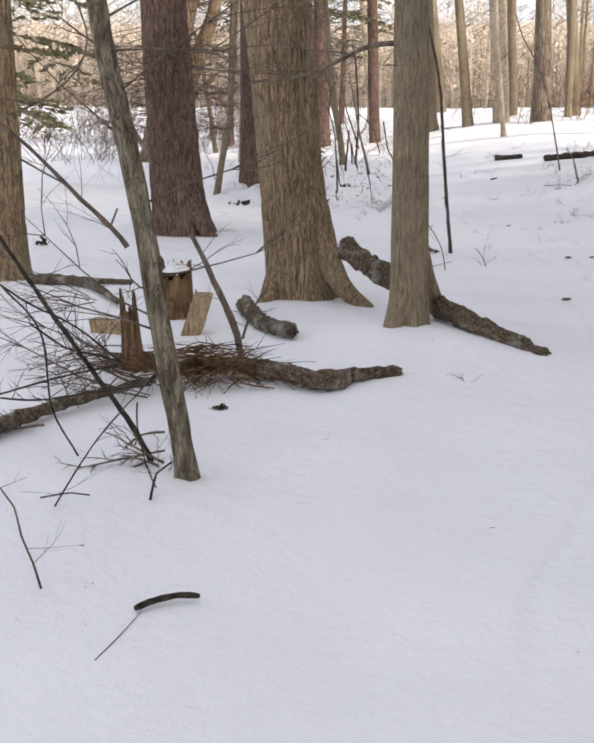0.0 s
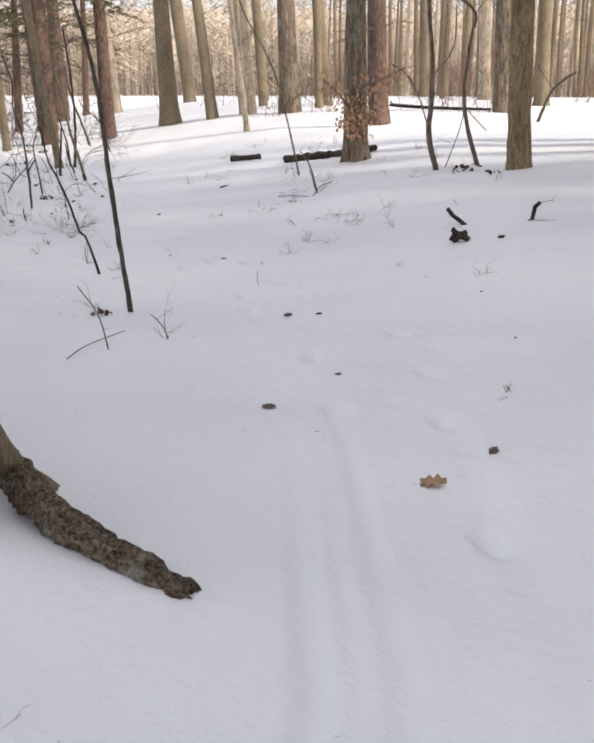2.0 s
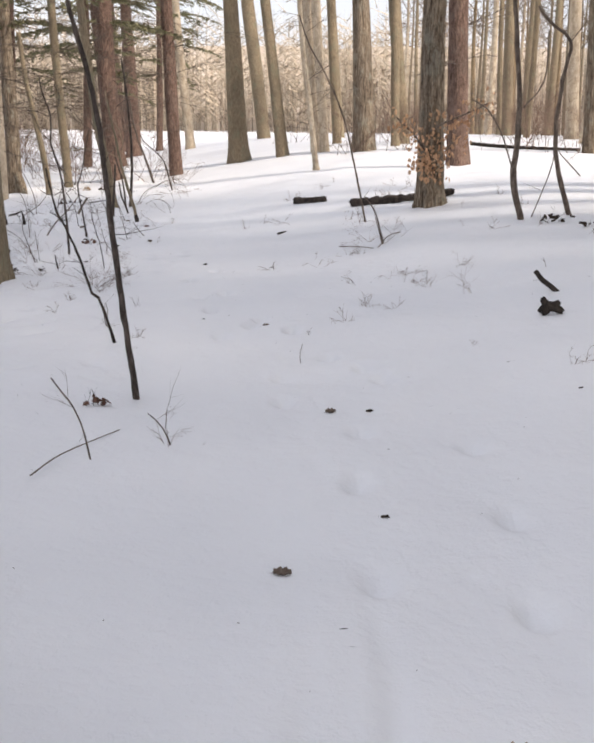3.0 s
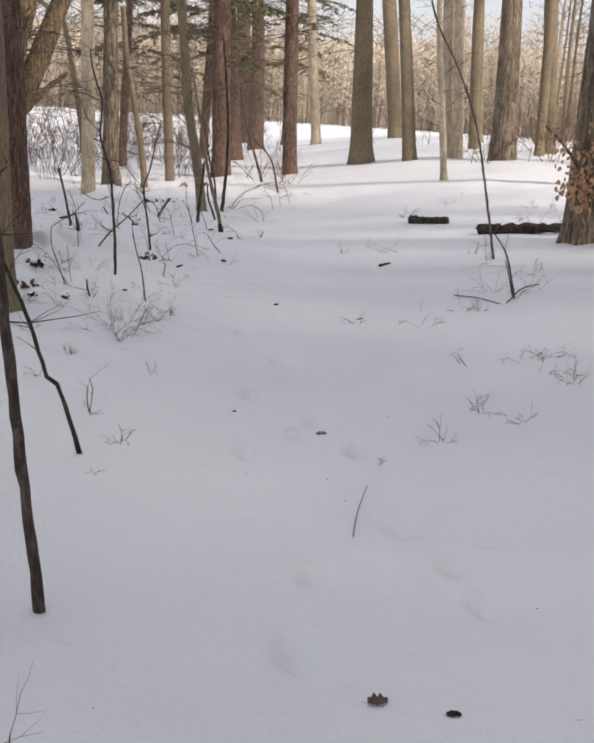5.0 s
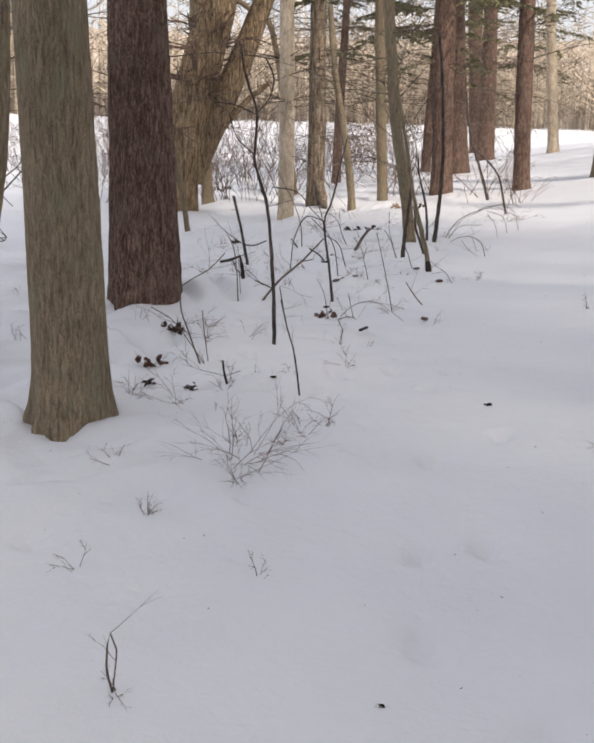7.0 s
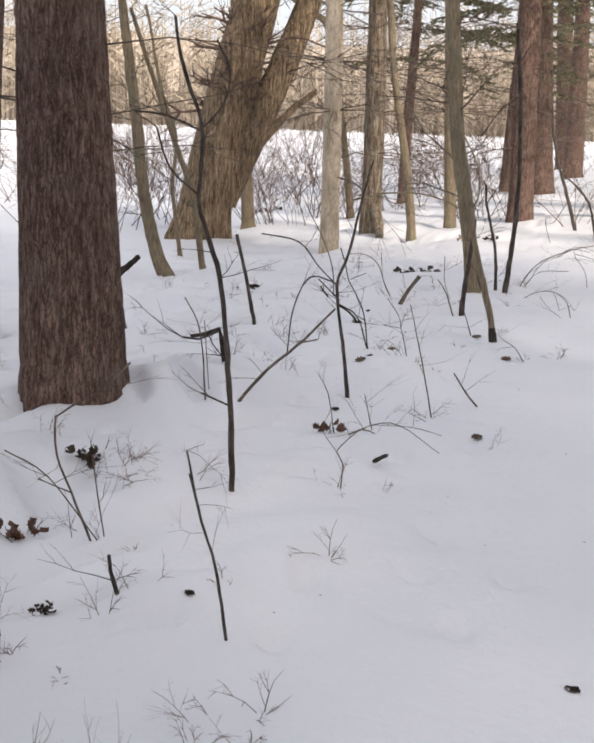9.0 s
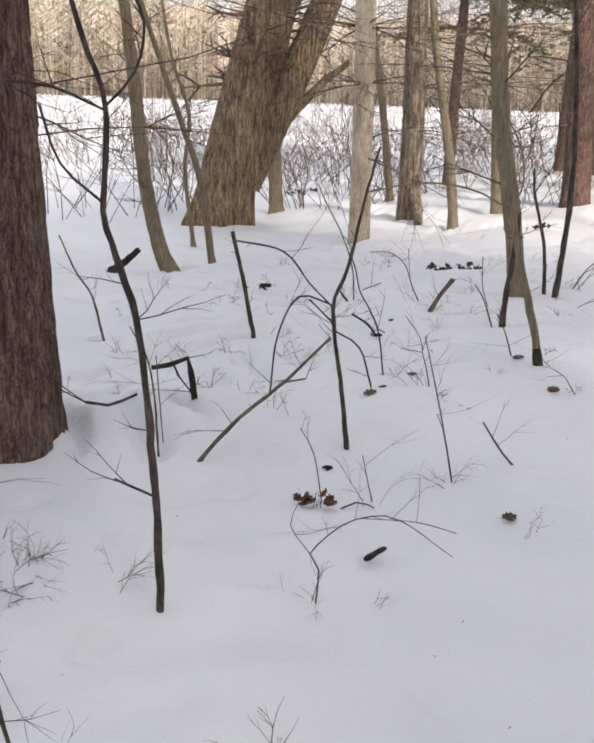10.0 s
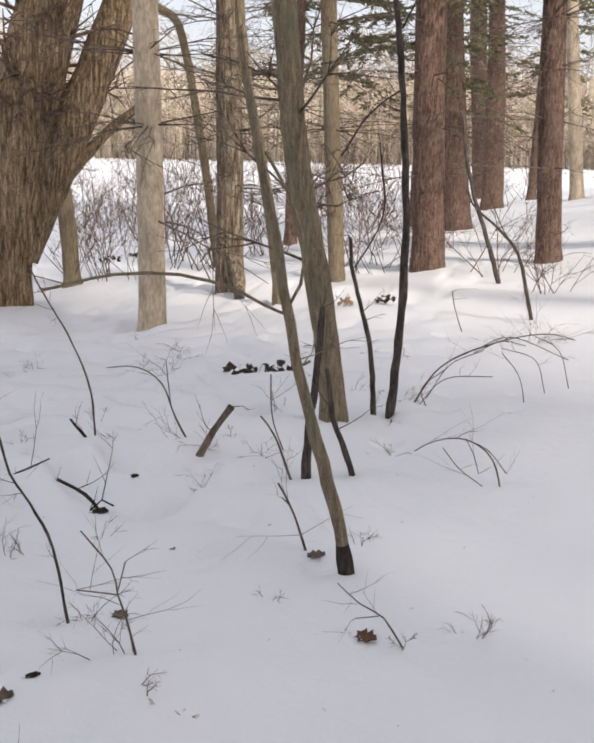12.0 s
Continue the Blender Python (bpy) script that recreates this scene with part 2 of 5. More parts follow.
def bark_trunk(geo, line, radii, sides, ridges, depth, seed, flare=0.0, lobes=5):
    """A trunk along a line with furrows that run with the grain and a lobed foot."""
    n, base, z0 = len(line), len(geo.v), line[0].z
    phase = seed * 1.7
    run = 0.0
    for i, p in enumerate(line):
        if i:
            run += (p - line[i - 1]).length
        d = (line[min(i + 1, n - 1)] - line[max(i - 1, 0)]).normalized()
        s = Vector((1, 0, 0))
        s = (s - d * s.dot(d)).normalized()
        u = d.cross(s)
        foot = math.exp(-max(p.z - z0 - 0.1, 0) / (0.9 * radii[0]))
        for k in range(sides):
            a = math.tau * k / sides
            R = radii[i]
            lob = flare * foot * (0.35 + 0.95 * max(0.0, math.sin(lobes * a + phase)) ** 1.5 + 0.4 * math.sin((lobes - 2) * a + 2 * phase))
            q = Vector((math.cos(a) * ridges * 1.8 + seed * 9, math.sin(a) * ridges * 1.8, run * 3.0))
            v = noise.noise(q) * 0.7 + noise.noise(q * 2.3) * 0.4
            furrow = -depth * max(0.0, 1 - abs(v) * 3.5) + depth * 0.5 * noise.noise(q * 0.35)
            geo.v.append(p + (s * math.cos(a) + u * math.sin(a)) * (R * (1 + lob) + furrow))
    for i in range(n - 1):
        for k in range(sides):
            a, b = base + i * sides + k, base + i * sides + (k + 1) % sides
            geo.f.append((a, b, b + sides, a + sides))
    geo.f.append(tuple(base + (n - 1) * sides + k for k in range(sides)))


def needle_bough(wood, green, start, way, length, rng, dense=1.0):
    """A conifer bough: a drooping branch with flat sprays of needles."""
    pts, p, d = [Vector(start)], Vector(start), Vector(way).normalized()
    n = 7
    for i in range(n):
        d = (d + Vector((rng.gauss(0, 0.07), rng.gauss(0, 0.07), -0.07))).normalized()
        p = p + d * length / n
        pts.append(p)
    wood.tube(pts, [0.014 * (1 - 0.85 * i / n) for i in range(n + 1)], 4)
    for i in range(1, n + 1):
        for sgn in (-1, 1):
            if rng.random() < 0.12:
                continue
            d = (pts[i] - pts[i - 1]).normalized()
            lat = d.cross(Vector((0, 0, 1))).normalized() * sgn
            L = length * 0.42 * (1.1 - 0.75 * i / n) * rng.uniform(0.6, 1.2)
            w = (d * 0.8 + lat).normalized()
            tip = pts[i] + w * L + Vector((0, 0, -0.12 * L))
            wood.tube([pts[i], tip], [0.004, 0.0015], 3)
            for _ in range(int(20 * dense * max(L, 0.25) / 0.4)):
                t = rng.uniform(0.1, 1.0)
                c = pts[i].lerp(tip, t)
                e = (w + Vector((rng.gauss(0, 0.6), rng.gauss(0, 0.6), rng.gauss(0, 0.25)))).normalized() * rng.uniform(0.09, 0.17)
                q = Vector((rng.gauss(0, 1), rng.gauss(0, 1), rng.gauss(0, 1))).cross(e).normalized() * rng.uniform(0.014, 0.024)
                green.poly([c - q, c + e * 0.5 - q * 1.2, c + e, c + e * 0.5 + q * 1.2])


# ---- the snow ----
def softplus(u, k):
    return np.logaddexp(0.0, u / k) * k


def bump(x, y, cx, cy, w, h):
    return h * np.exp(-((x - cx) ** 2 + (y - cy) ** 2) / (w * w))


def ground(x, y):
    """Height of the snow, without its fine relief."""
    x, y = np.asarray(x, float), np.asarray(y, float)
    edge = 2.35 + 0.75 / (1 + np.exp((y - 11.5) / 1.2))
    bank = 3.6 * np.tanh(softplus(x - edge, 0.45) / 3.6) / (1 + np.exp(-(y - 3.5) / 1.0))
    back = 20 * np.tanh(softplus(y - 19, 2.0) / 20) / (1 + np.exp(-(x - 0.6) / 1.0))
    dip = 4 * np.tanh(softplus(-x - 0.3, 0.5) / 4) / (1 + np.exp(-(y - 20) / 2.0))
    z = 0.045 + 0.235 * bank + 0.021 * back - 0.06 * dip
    z = z + bump(x, y, 0.7, 5.6, 1.3, 0.06) + bump(x, y, 0.55, 6.05, 0.6, 0.09) + bump(x, y, -0.3, 17.7, 0.75, 0.2) + bump(x, y, 0.9, 22.2, 1.2, 0.06) + bump(x, y, -0.4, 9.5, 3.0, 0.05)
    far = 1 / (1 + np.exp(-(np.hypot(x - 2, y - 10) - 48) / 5))
    return z * (1 - far) + 0.15 * far

PRINTS = [(3.0, 8.63), (2.74, 7.11), (2.45, 5.87), (2.88, 9.99), (2.56, 11.54), (2.67, 10.64), (2.82, 10.28), (2.33, 10.27), (2.26, 9.69), (1.96, 13.1), (2.02, 12.46), (2.56, 11.5), (2.38, 11.99), (2.19, 13.19), (2.04, 11.56), (2.29, 11.81), (1.75, 15.45), (1.87, 15.91), (2.55, 9.0), (2.9, 7.8), (2.3, 7.4), (2.4, 8.3), (1.9, 14.2), (2.2, 14.6)]


def snow_height(x, y):
    """The snow with drifts, ski grooves and shallow footprints."""
    z = ground(x, y)
    near = np.exp(-np.maximum(np.hypot(x - 1.5, y - 11) - 14, 0) / 14)
    z = z + near * (0.022 * np.sin(x * 1.9 + 1.3 * np.sin(y * 0.7)) * np.sin(y * 1.4 + 0.8 * np.sin(x * 1.1 + 2)) + 0.011 * np.sin(x * 5.1 + y * 2.3 + np.sin(y * 3.1)) * np.sin(y * 4.3 - x * 1.7))
    rough = 1 / (1 + np.exp((x - 1.25 - 0.3 * np.sin(y * 0.9)) / 0.25)) / (1 + np.exp(-(y - 12) / 1.0)) * near
    z = z + rough * (0.045 * np.sin(x * 3.3 + 1.7 * np.sin(y * 1.3)) * np.sin(y * 2.7 + np.sin(x * 2.9)) + 0.028 * np.sin(x * 8.3 + 2 * np.sin(y * 3.7)) * np.sin(y * 7.1 + 1.4 * np.sin(x * 5.3)))
    pit = np.sin(x * 8.3 + 2.2 * np.sin(y * 3.9)) * np.sin(y * 7.7 + 2.1 * np.sin(x * 4.7 + 1))
    z = z - (0.012 * near + 0.2 * rough) * np.maximum(pit - 0.6, 0)
    along = np.clip((y - 2.0) / 2.0, 0, 1) * (np.clip((7.6 - y) / 1.2, 0.15, 1) * np.clip((14 - y) / 3, 0, 1))
    for off, depth, w in ((-0.11, 0.024, 0.045), (0.0, 0.01, 0.03), (0.13, 0.024, 0.045), (0.62, 0.014, 0.07)):
        cx = trail(y) + off
        z = z - along * (0.75 + 0.25 * np.sin(y * 2.3 + off * 40)) * depth * np.exp(-((x - cx) / w) ** 4)
    for px, py in PRINTS:
        z = z - 0.055 * np.exp(-(((x - px) / 0.055) ** 2 + ((y - py) / 0.09) ** 2) ** 1.4)
    return z


def trail(y):
    """The line of the old ski track."""
    return np.interp(y, [0, 2.1, 2.9, 4.2, 5.06, 5.75, 6.9, 9.24, 11.7, 13, 16], [0, 0.65, 0.85, 1.5, 1.75, 1.87, 2.1, 2.15, 2.0, 1.9, 1.7])


def axis(lo, hi, step, reach):
    """Even steps inside, then steps that grow out to the horizon."""
    a = list(np.arange(lo, hi, step))
    s, p, q = step, lo, a[-1]
    low, high = [], []
    while p > -reach or q < reach:
        s *= 1.13
        p, q = p - s, q + s
        low.append(p), high.append(q)
    return np.array(low[::-1] + a + high)


def build_ground():
    xs, ys = axis(-2.2, 4.6, 0.03, 900), axis(1.5, 25.0, 0.05, 900)
    X, Y = np.meshgrid(xs, ys)
    Z = snow_height(X, Y)
    nx, ny = len(xs), len(ys)
    me = bpy.data.meshes.new("ground")
    idx = np.arange(nx * ny).reshape(ny, nx)
    quads = np.stack([idx[:-1, :-1], idx[:-1, 1:], idx[1:, 1:], idx[1:, :-1]], -1).reshape(-1, 4)
    me.from_pydata(np.stack([X, Y, Z], -1).reshape(-1, 3), [], quads)
    me.shade_smooth()
    me.materials.append(SNOW)
    return tagged(new("ground", me), "thin old snow cover with ski tracks and shallow footprints", "snow", kind="structure")


build_ground()


# ---- trees ----
def branch_crown(geo, line, radii, lo, rng, count, reach):
    """Bare limbs on the upper part of a trunk."""
    for _ in range(count):
        k = rng.randint(lo, len(line) - 2)
        a = rng.uniform(0, math.tau)
        f = (k - lo) / max(1, len(line) - lo)
        w = Vector((math.cos(a), math.sin(a), rng.uniform(0.3, 1.0)))
        twig_spray(geo, line[k], w, reach * (1.15 - 0.7 * f) * rng.uniform(0.6, 1.1), max(0.012, radii[k] * 0.35), rng, 2, 0.03, 4, 4)


BOUGHS = {16: (16, 3.0), 17: (18, 3.4), 18: (18, 3.6), 19: (16, 3.4), 22: (14, 3.0), 60: (34, 0.9), 61: (26, 2.6), 62: (30, 2.2), 63: (26, 2.6)}


# roots that swell out of a foot, and low limbs, by tree: points in the world, first and last radius
ROOTS = {
    1: [([(0.09, 7.42, 0.75), (0.2, 7.33, 0.42), (0.33, 7.2, 0.2), (0.5, 7.06, 0.07)], 0.13, 0.045), ([(-0.12, 7.4, 0.35), (-0.2, 7.28, 0.14), (-0.27, 7.18, 0.02)], 0.09, 0.05)],
    2: [([(0.68, 6.13, 0.85), (0.75, 6.2, 0.55), (0.84, 6.32, 0.3), (0.95, 6.48, 0.12), (1.06, 6.62, -0.06)], 0.055, 0.06), ([(0.62, 6.02, 0.4), (0.57, 5.98, 0.22), (0.52, 5.93, 0.08)], 0.07, 0.05)],
    4: [([(-1.15, 11.0, 0.4), (-1.0, 10.9, 0.18), (-0.85, 10.8, 0.03)], 0.12, 0.05)],
    21: [([(-1.32, 27.75, 0.4), (-1.2, 27.6, 0.15), (-1.14, 27.4, -0.03)], 0.08, 0.06)],
}
LOW_LIMBS = {
    2: [([(0.6, 6.07, 1.8), (0.4, 6.1, 1.78), (0.2, 6.15, 1.69), (0.02, 6.2, 1.62), (-0.3, 6.3, 1.58)], 0.017, 0.006), ([(0.64, 6.1, 2.15), (0.4, 6.2, 2.05), (0.1, 6.4, 2.08)], 0.013, 0.005)],
}


def tree(kind, label, seed, at, r0, r1, rise, height=None):
    """An upright tree: barked trunk, bare or dead branches, and needle boughs on some pines."""
    rng = random.Random(seed * 31 + 7)
    at, rise = Vector(at), Vector(rise)
    H = height or {"pine": 17, "oak": 16, "maple": 14, "beech": 13}[kind] * rng.uniform(0.9, 1.1)
    d = rise / rise.z
    near = abs(at.x - 1.8) < 4.2 and at.y < 19
    close = at.y < 19 and at.x < 1.5
    line, z = [], -0.12
    while z < H:
        line.append(Vector((d.x * min(z, 5) + d.x * 0.4 * max(z - 5, 0), d.y * z * 0.5, z)) + Vector((math.sin(z * 0.7 + seed), math.cos(z * 0.6 + seed), 0)) * 0.012 * z ** 0.5 if z > 0 else Vector((0, 0, z)))
        z += (0.035 if z < 3.2 else 0.4) if close else ((0.06 if z < 3.5 else 0.5) if near else (0.18 if z < 1 else 0.6))
    h, body = rise.z, r1 + 0.8 * max(r0 - r1, 0)
    rad = []
    for p in line:
        f = max(p.z, 0)
        r = body + (r1 - body) * f / h if f < h else r1 + (0.035 - r1) * ((f - h) / (H - h)) ** 0.9
        rad.append(max(r, 0.02))
    sides = 96 if close else (48 if near else 20)
    thing = empty({"oak": "oak_tree", "maple": "maple_tree", "pine": "pine_tree", "beech": "beech_tree"}[kind], at, label, "tree")
    trunk = Geo()
    depth = {"oak": 0.014, "maple": 0.006, "pine": 0.014, "beech": 0.003}[kind] * (1 if near else 1.3)
    bark_trunk(trunk, line, rad, sides, {"oak": 5.0, "maple": 6.5, "pine": 4.5, "beech": 3}[kind] * max(1, r1 / 0.17), depth, seed, (0.08 if seed == 9 else 0.2) + max(0, r0 / body - 1), 4 + seed % 3)
    part("trunk", trunk, BARK["oak_dark" if seed in (21, 23, 26, 27) else kind], thing)
    for pts, a, b in ROOTS.get(seed, ()):
        root, lp = Geo(), spline([Vector(p) - at for p in pts], 0.03)
        bark_trunk(root, lp, [a + (b - a) * i / len(lp) for i in range(len(lp))], 36, 4, 0.01, seed + 5)
        part("root", root, BARK["oak_dark" if seed in (21, 23, 26, 27) else kind], thing)
    for pts, a, b in LOW_LIMBS.get(seed, ()):
        limb, lp = Geo(), spline([Vector(p) - at for p in pts], 0.05)
        limb.tube(lp, [a + (b - a) * i / len(lp) for i in range(len(lp))], 8, 0.08, rng)
        for _ in range(9):
            k = rng.randint(2, len(lp) - 1)
            twig_spray(limb, lp[k], (rng.gauss(-0.8, 0.5), rng.gauss(0, 0.6), rng.gauss(0, 0.35)), rng.uniform(0.15, 0.5), 0.003, rng, 1, -0.02, 3, 3)
        part("limb", limb, BARK["twig"], thing, "thin dead lower limb")
    crown = Geo()
    first = next(i for i, p in enumerate(line) if p.z > (6.5 if kind != "pine" else 8))
    branch_crown(crown, line, rad, first, rng, 15, 3.4 if kind != "pine" else 2.2)
    tagged(part("crown", crown, BARK["twig" if kind != "beech" else "dry"], thing), kind="stuff")
    if kind == "pine" or seed in (20, 21, 22):
        dead = Geo()
        for _ in range((110 if seed == 4 else 9) if at.y < 19 else 60):
            k = next((i for i, p in enumerate(line) if p.z > rng.uniform(0.9, 8)), 5)
            a = rng.uniform(0, math.tau)
            w = Vector((math.cos(a), math.sin(a), rng.uniform(-0.15, 0.35)))
            twig_spray(dead, line[k] + w * rad[k] * 0.9, w, rng.uniform(0.4, 1.9) * (1 if at.y > 19 else 0.8), rng.uniform(0.005, 0.011) * (1 if at.y > 19 else 0.6), rng, 2, -0.05, 3, 3)
        tagged(part("deadwood", dead, BARK["twig"], thing, "thin dead side branches"), kind="stuff")
    boughs, low = BOUGHS.get(seed, (0, 0))
    if boughs:
        wood, green = Geo(), Geo()
        for i in range(boughs):
            zt = low + (min(H - 2, low + 8) - low) * i / boughs
            k = next(j for j, p in enumerate(line) if p.z > zt)
            a = rng.uniform(0, math.tau)
            needle_bough(wood, green, line[k], Vector((math.cos(a), math.sin(a), 0.12)), rng.uniform(1.5, 2.8), rng)
        limb = tagged(part("bough_wood", wood, BARK["twig"], thing), kind="stuff")
        tagged(part("foliage", green, NEEDLE, limb, "dull green needle sprays", smooth=False), kind="stuff")
    return thing


def crooked(name, label, category, mat, seed, r0, r1, *lines):
    """A leaning or crooked tree: one barked stem, further limbs, and fine twigs."""
    rng = random.Random(seed)
    at = Vector(lines[0][0])
    thing = empty(name, at, label, category)
    pts = [Vector(p) - at for p in lines[0]]
    pts[0] = pts[0] - Vector((0, 0, 0.1))
    main = spline(pts, 0.05 if at.y < 6 else 0.09)
    n = len(main)
    trunk = Geo()
    bark_trunk(trunk, main, [r0 * 0.92 + (r1 - r0 * 0.92) * i / n for i in range(n)], 40 if r0 > 0.03 else 14, 2.2 + r0 * 14, min(0.012, r0 * 0.14), seed, 0.25, 5)
    part("trunk", trunk, mat, thing)
    for line in lines[1:]:
        limb = Geo()
        lp = spline([Vector(p) - at for p in line], 0.09)
        big = r0 > 0.15 and (Vector(line[-1]) - Vector(line[0])).length > 2
        a = r0 * 0.62 if big else r0 * 0.2
        bark_trunk(limb, lp, [a + (a * 0.45 - a) * i / len(lp) for i in range(len(lp))], 32 if big else 10, 4, min(0.012, a * 0.14), seed + 3)
        part("limb", limb, mat, thing)
    twigs = Geo()
    for _ in range(16 if r0 < 0.15 else 90):
        k = rng.randint(n // 4, n - 2)
        a = rng.uniform(0, math.tau)
        twig_spray(twigs, main[k], Vector((math.cos(a), math.sin(a), rng.uniform(-0.1, 0.8))), rng.uniform(0.3, 1.1), max(0.003, r1 * 0.16), rng, 2, 0.0, 3, 3)
    tagged(part("brushwood", twigs, BARK["twig" if r0 < 0.15 else "shrub"], thing), kind="stuff")
    return thing


def sticks(name, label, category, mat, seed, r0, r1, *lines):
    """A sapling, branch or twig out of one or more tapering stems."""
    rng = random.Random(seed + 100)
    at = Vector(lines[0][0])
    thing = empty(name, at, label, category) if len(lines) > 1 else None
    for i, line in enumerate(lines):
        g = Geo()
        pts = [Vector(p) - at for p in line]
        if i == 0 and abs(at.z - float(ground(at.x, at.y))) < 0.1:
            pts[0] = pts[0] - Vector((0, 0, 0.06))
        pts = spline(pts, max(0.04, r0 * 3))
        a = r0 if i == 0 else (r0 * 0.5 if r0 < 0.009 else max(0.004, r0 * 0.2))
        m = len(pts)
        stem_line = pts if i == 0 else stem_line
        off = [Vector((rng.gauss(0, 1), rng.gauss(0, 1), rng.gauss(0, 1))) * a * 0.1 for _ in pts]
        g.tube([p + o for p, o in zip(pts, off)], [(a + (min(r1, a) - a) * j / m) * (1 + rng.uniform(-0.1, 0.14)) for j in range(m)], 10 if r0 > 0.012 else 5)
        for _ in range(int(2 + m * 0.12)):
            k = rng.randint(m // 3, m - 1)
            w = Vector((rng.gauss(0, 1), rng.gauss(0, 1), abs(rng.gauss(0, 0.8))))
            twig_spray(g, pts[k], w, rng.uniform(0.08, 0.3), max(0.0012, min(r1 * 0.4, 0.003)), rng, 1, 0.0, 3, 2)
        if thing:
            part("stem" if i == 0 else "branch", g, mat, thing)
    if seed == 12:
        foot = Geo()
        foot.tube([stem_line[0], stem_line[1], stem_line[1].lerp(stem_line[2], 0.5)], [r0 * 1.2, r0 * 1.14, r0 * 0.95], 12, 0.08, rng)
        part("foot", foot, BARK["dark"], thing, "blackened foot")
    if thing:
        return thing
    ob = new(name, g.mesh(name, mat))
    ob.location = at
    return tagged(ob, label, category)


def rough_log(geo, line, radii, sides, seed, rng):
    """A lying log with broken plates of bark, splits along it and jagged ends."""
    n, base = len(line), len(geo.v)
    for i, p in enumerate(line):
        d = (line[min(i + 1, n - 1)] - line[max(i - 1, 0)]).normalized()
        s = d.cross(Vector((0, 0, 1))).normalized()
        u = s.cross(d)
        for k in range(sides):
            a = math.tau * k / sides
            q = Vector((math.cos(a) * 2.2, math.sin(a) * 2.2, i * 0.16 + seed * 5))
            v = noise.noise(q * 1.4)
            lump = 0.26 * noise.noise(q) + 0.24 * noise.noise(q * 3.1) - 0.3 * max(0.0, 1 - abs(v) * 6) + 0.16 * noise.noise(q * 8) + 0.35 * max(0.0, noise.noise(q * 1.9 + Vector((7, 3, 1))) - 0.3)
            end = d * radii[i] * rng.uniform(-0.7, 0.7) if i in (0, n - 1) else Vector()
            geo.v.append(p + (s * math.cos(a) + u * math.sin(a)) * radii[i] * (1 + lump) + end)
    for i in range(n - 1):
        for k in range(sides):
            a, c = base + i * sides + k, base + i * sides + (k + 1) % sides
            geo.f.append((a, c, c + sides, a + sides))
    for row, away in ((0, -1), (n - 1, 1)):
        hub = len(geo.v)
        geo.v.append(line[row] - (line[min(row + 1, n - 1)] - line[max(row - 1, 0)]).normalized() * away * radii[row] * 0.4)
        for k in range(sides):
            a, c = base + row * sides + k, base + row * sides + (k + 1) % sides
            geo.f.append((a, c, hub) if away > 0 else (c, a, hub))


def log(name, label, category, mat, seed, r0, r1, *lines):
    """A fallen log or stick with a rough, knotted skin and broken ends."""
    rng = random.Random(seed + 200)
    at = Vector(lines[0][0])
    g = Geo()
    for i, line in enumerate(lines):
        pts = spline([Vector(p) - at for p in line], max(0.012, r0 * 0.45))
        a = r0 if i == 0 else r0 * 0.7
        m = len(pts)
        rad = [(a + (r1 - a) * j / m) * (1 + 0.22 * noise.noise(Vector((j * 0.3, seed, i))) + 0.25 * max(0, noise.noise(Vector((j * 0.8, seed, i + 5))))) for j in range(m)]
        rad[0] *= 0.75
        rad[-1] *= 0.6
        pts = [p + Vector((0, 0, 0.2 * a * noise.noise(Vector((j * 0.25, seed * 2, 1))))) for j, p in enumerate(pts)]
        if r0 > 0.03:
            rough_log(g, pts, rad, 30, seed, rng)
        else:
            g.tube(pts, rad, 8, 0.09, rng)
    ob = new(name, g.mesh(name, mat))
    ob.location = at
    return tagged(ob, label, category)


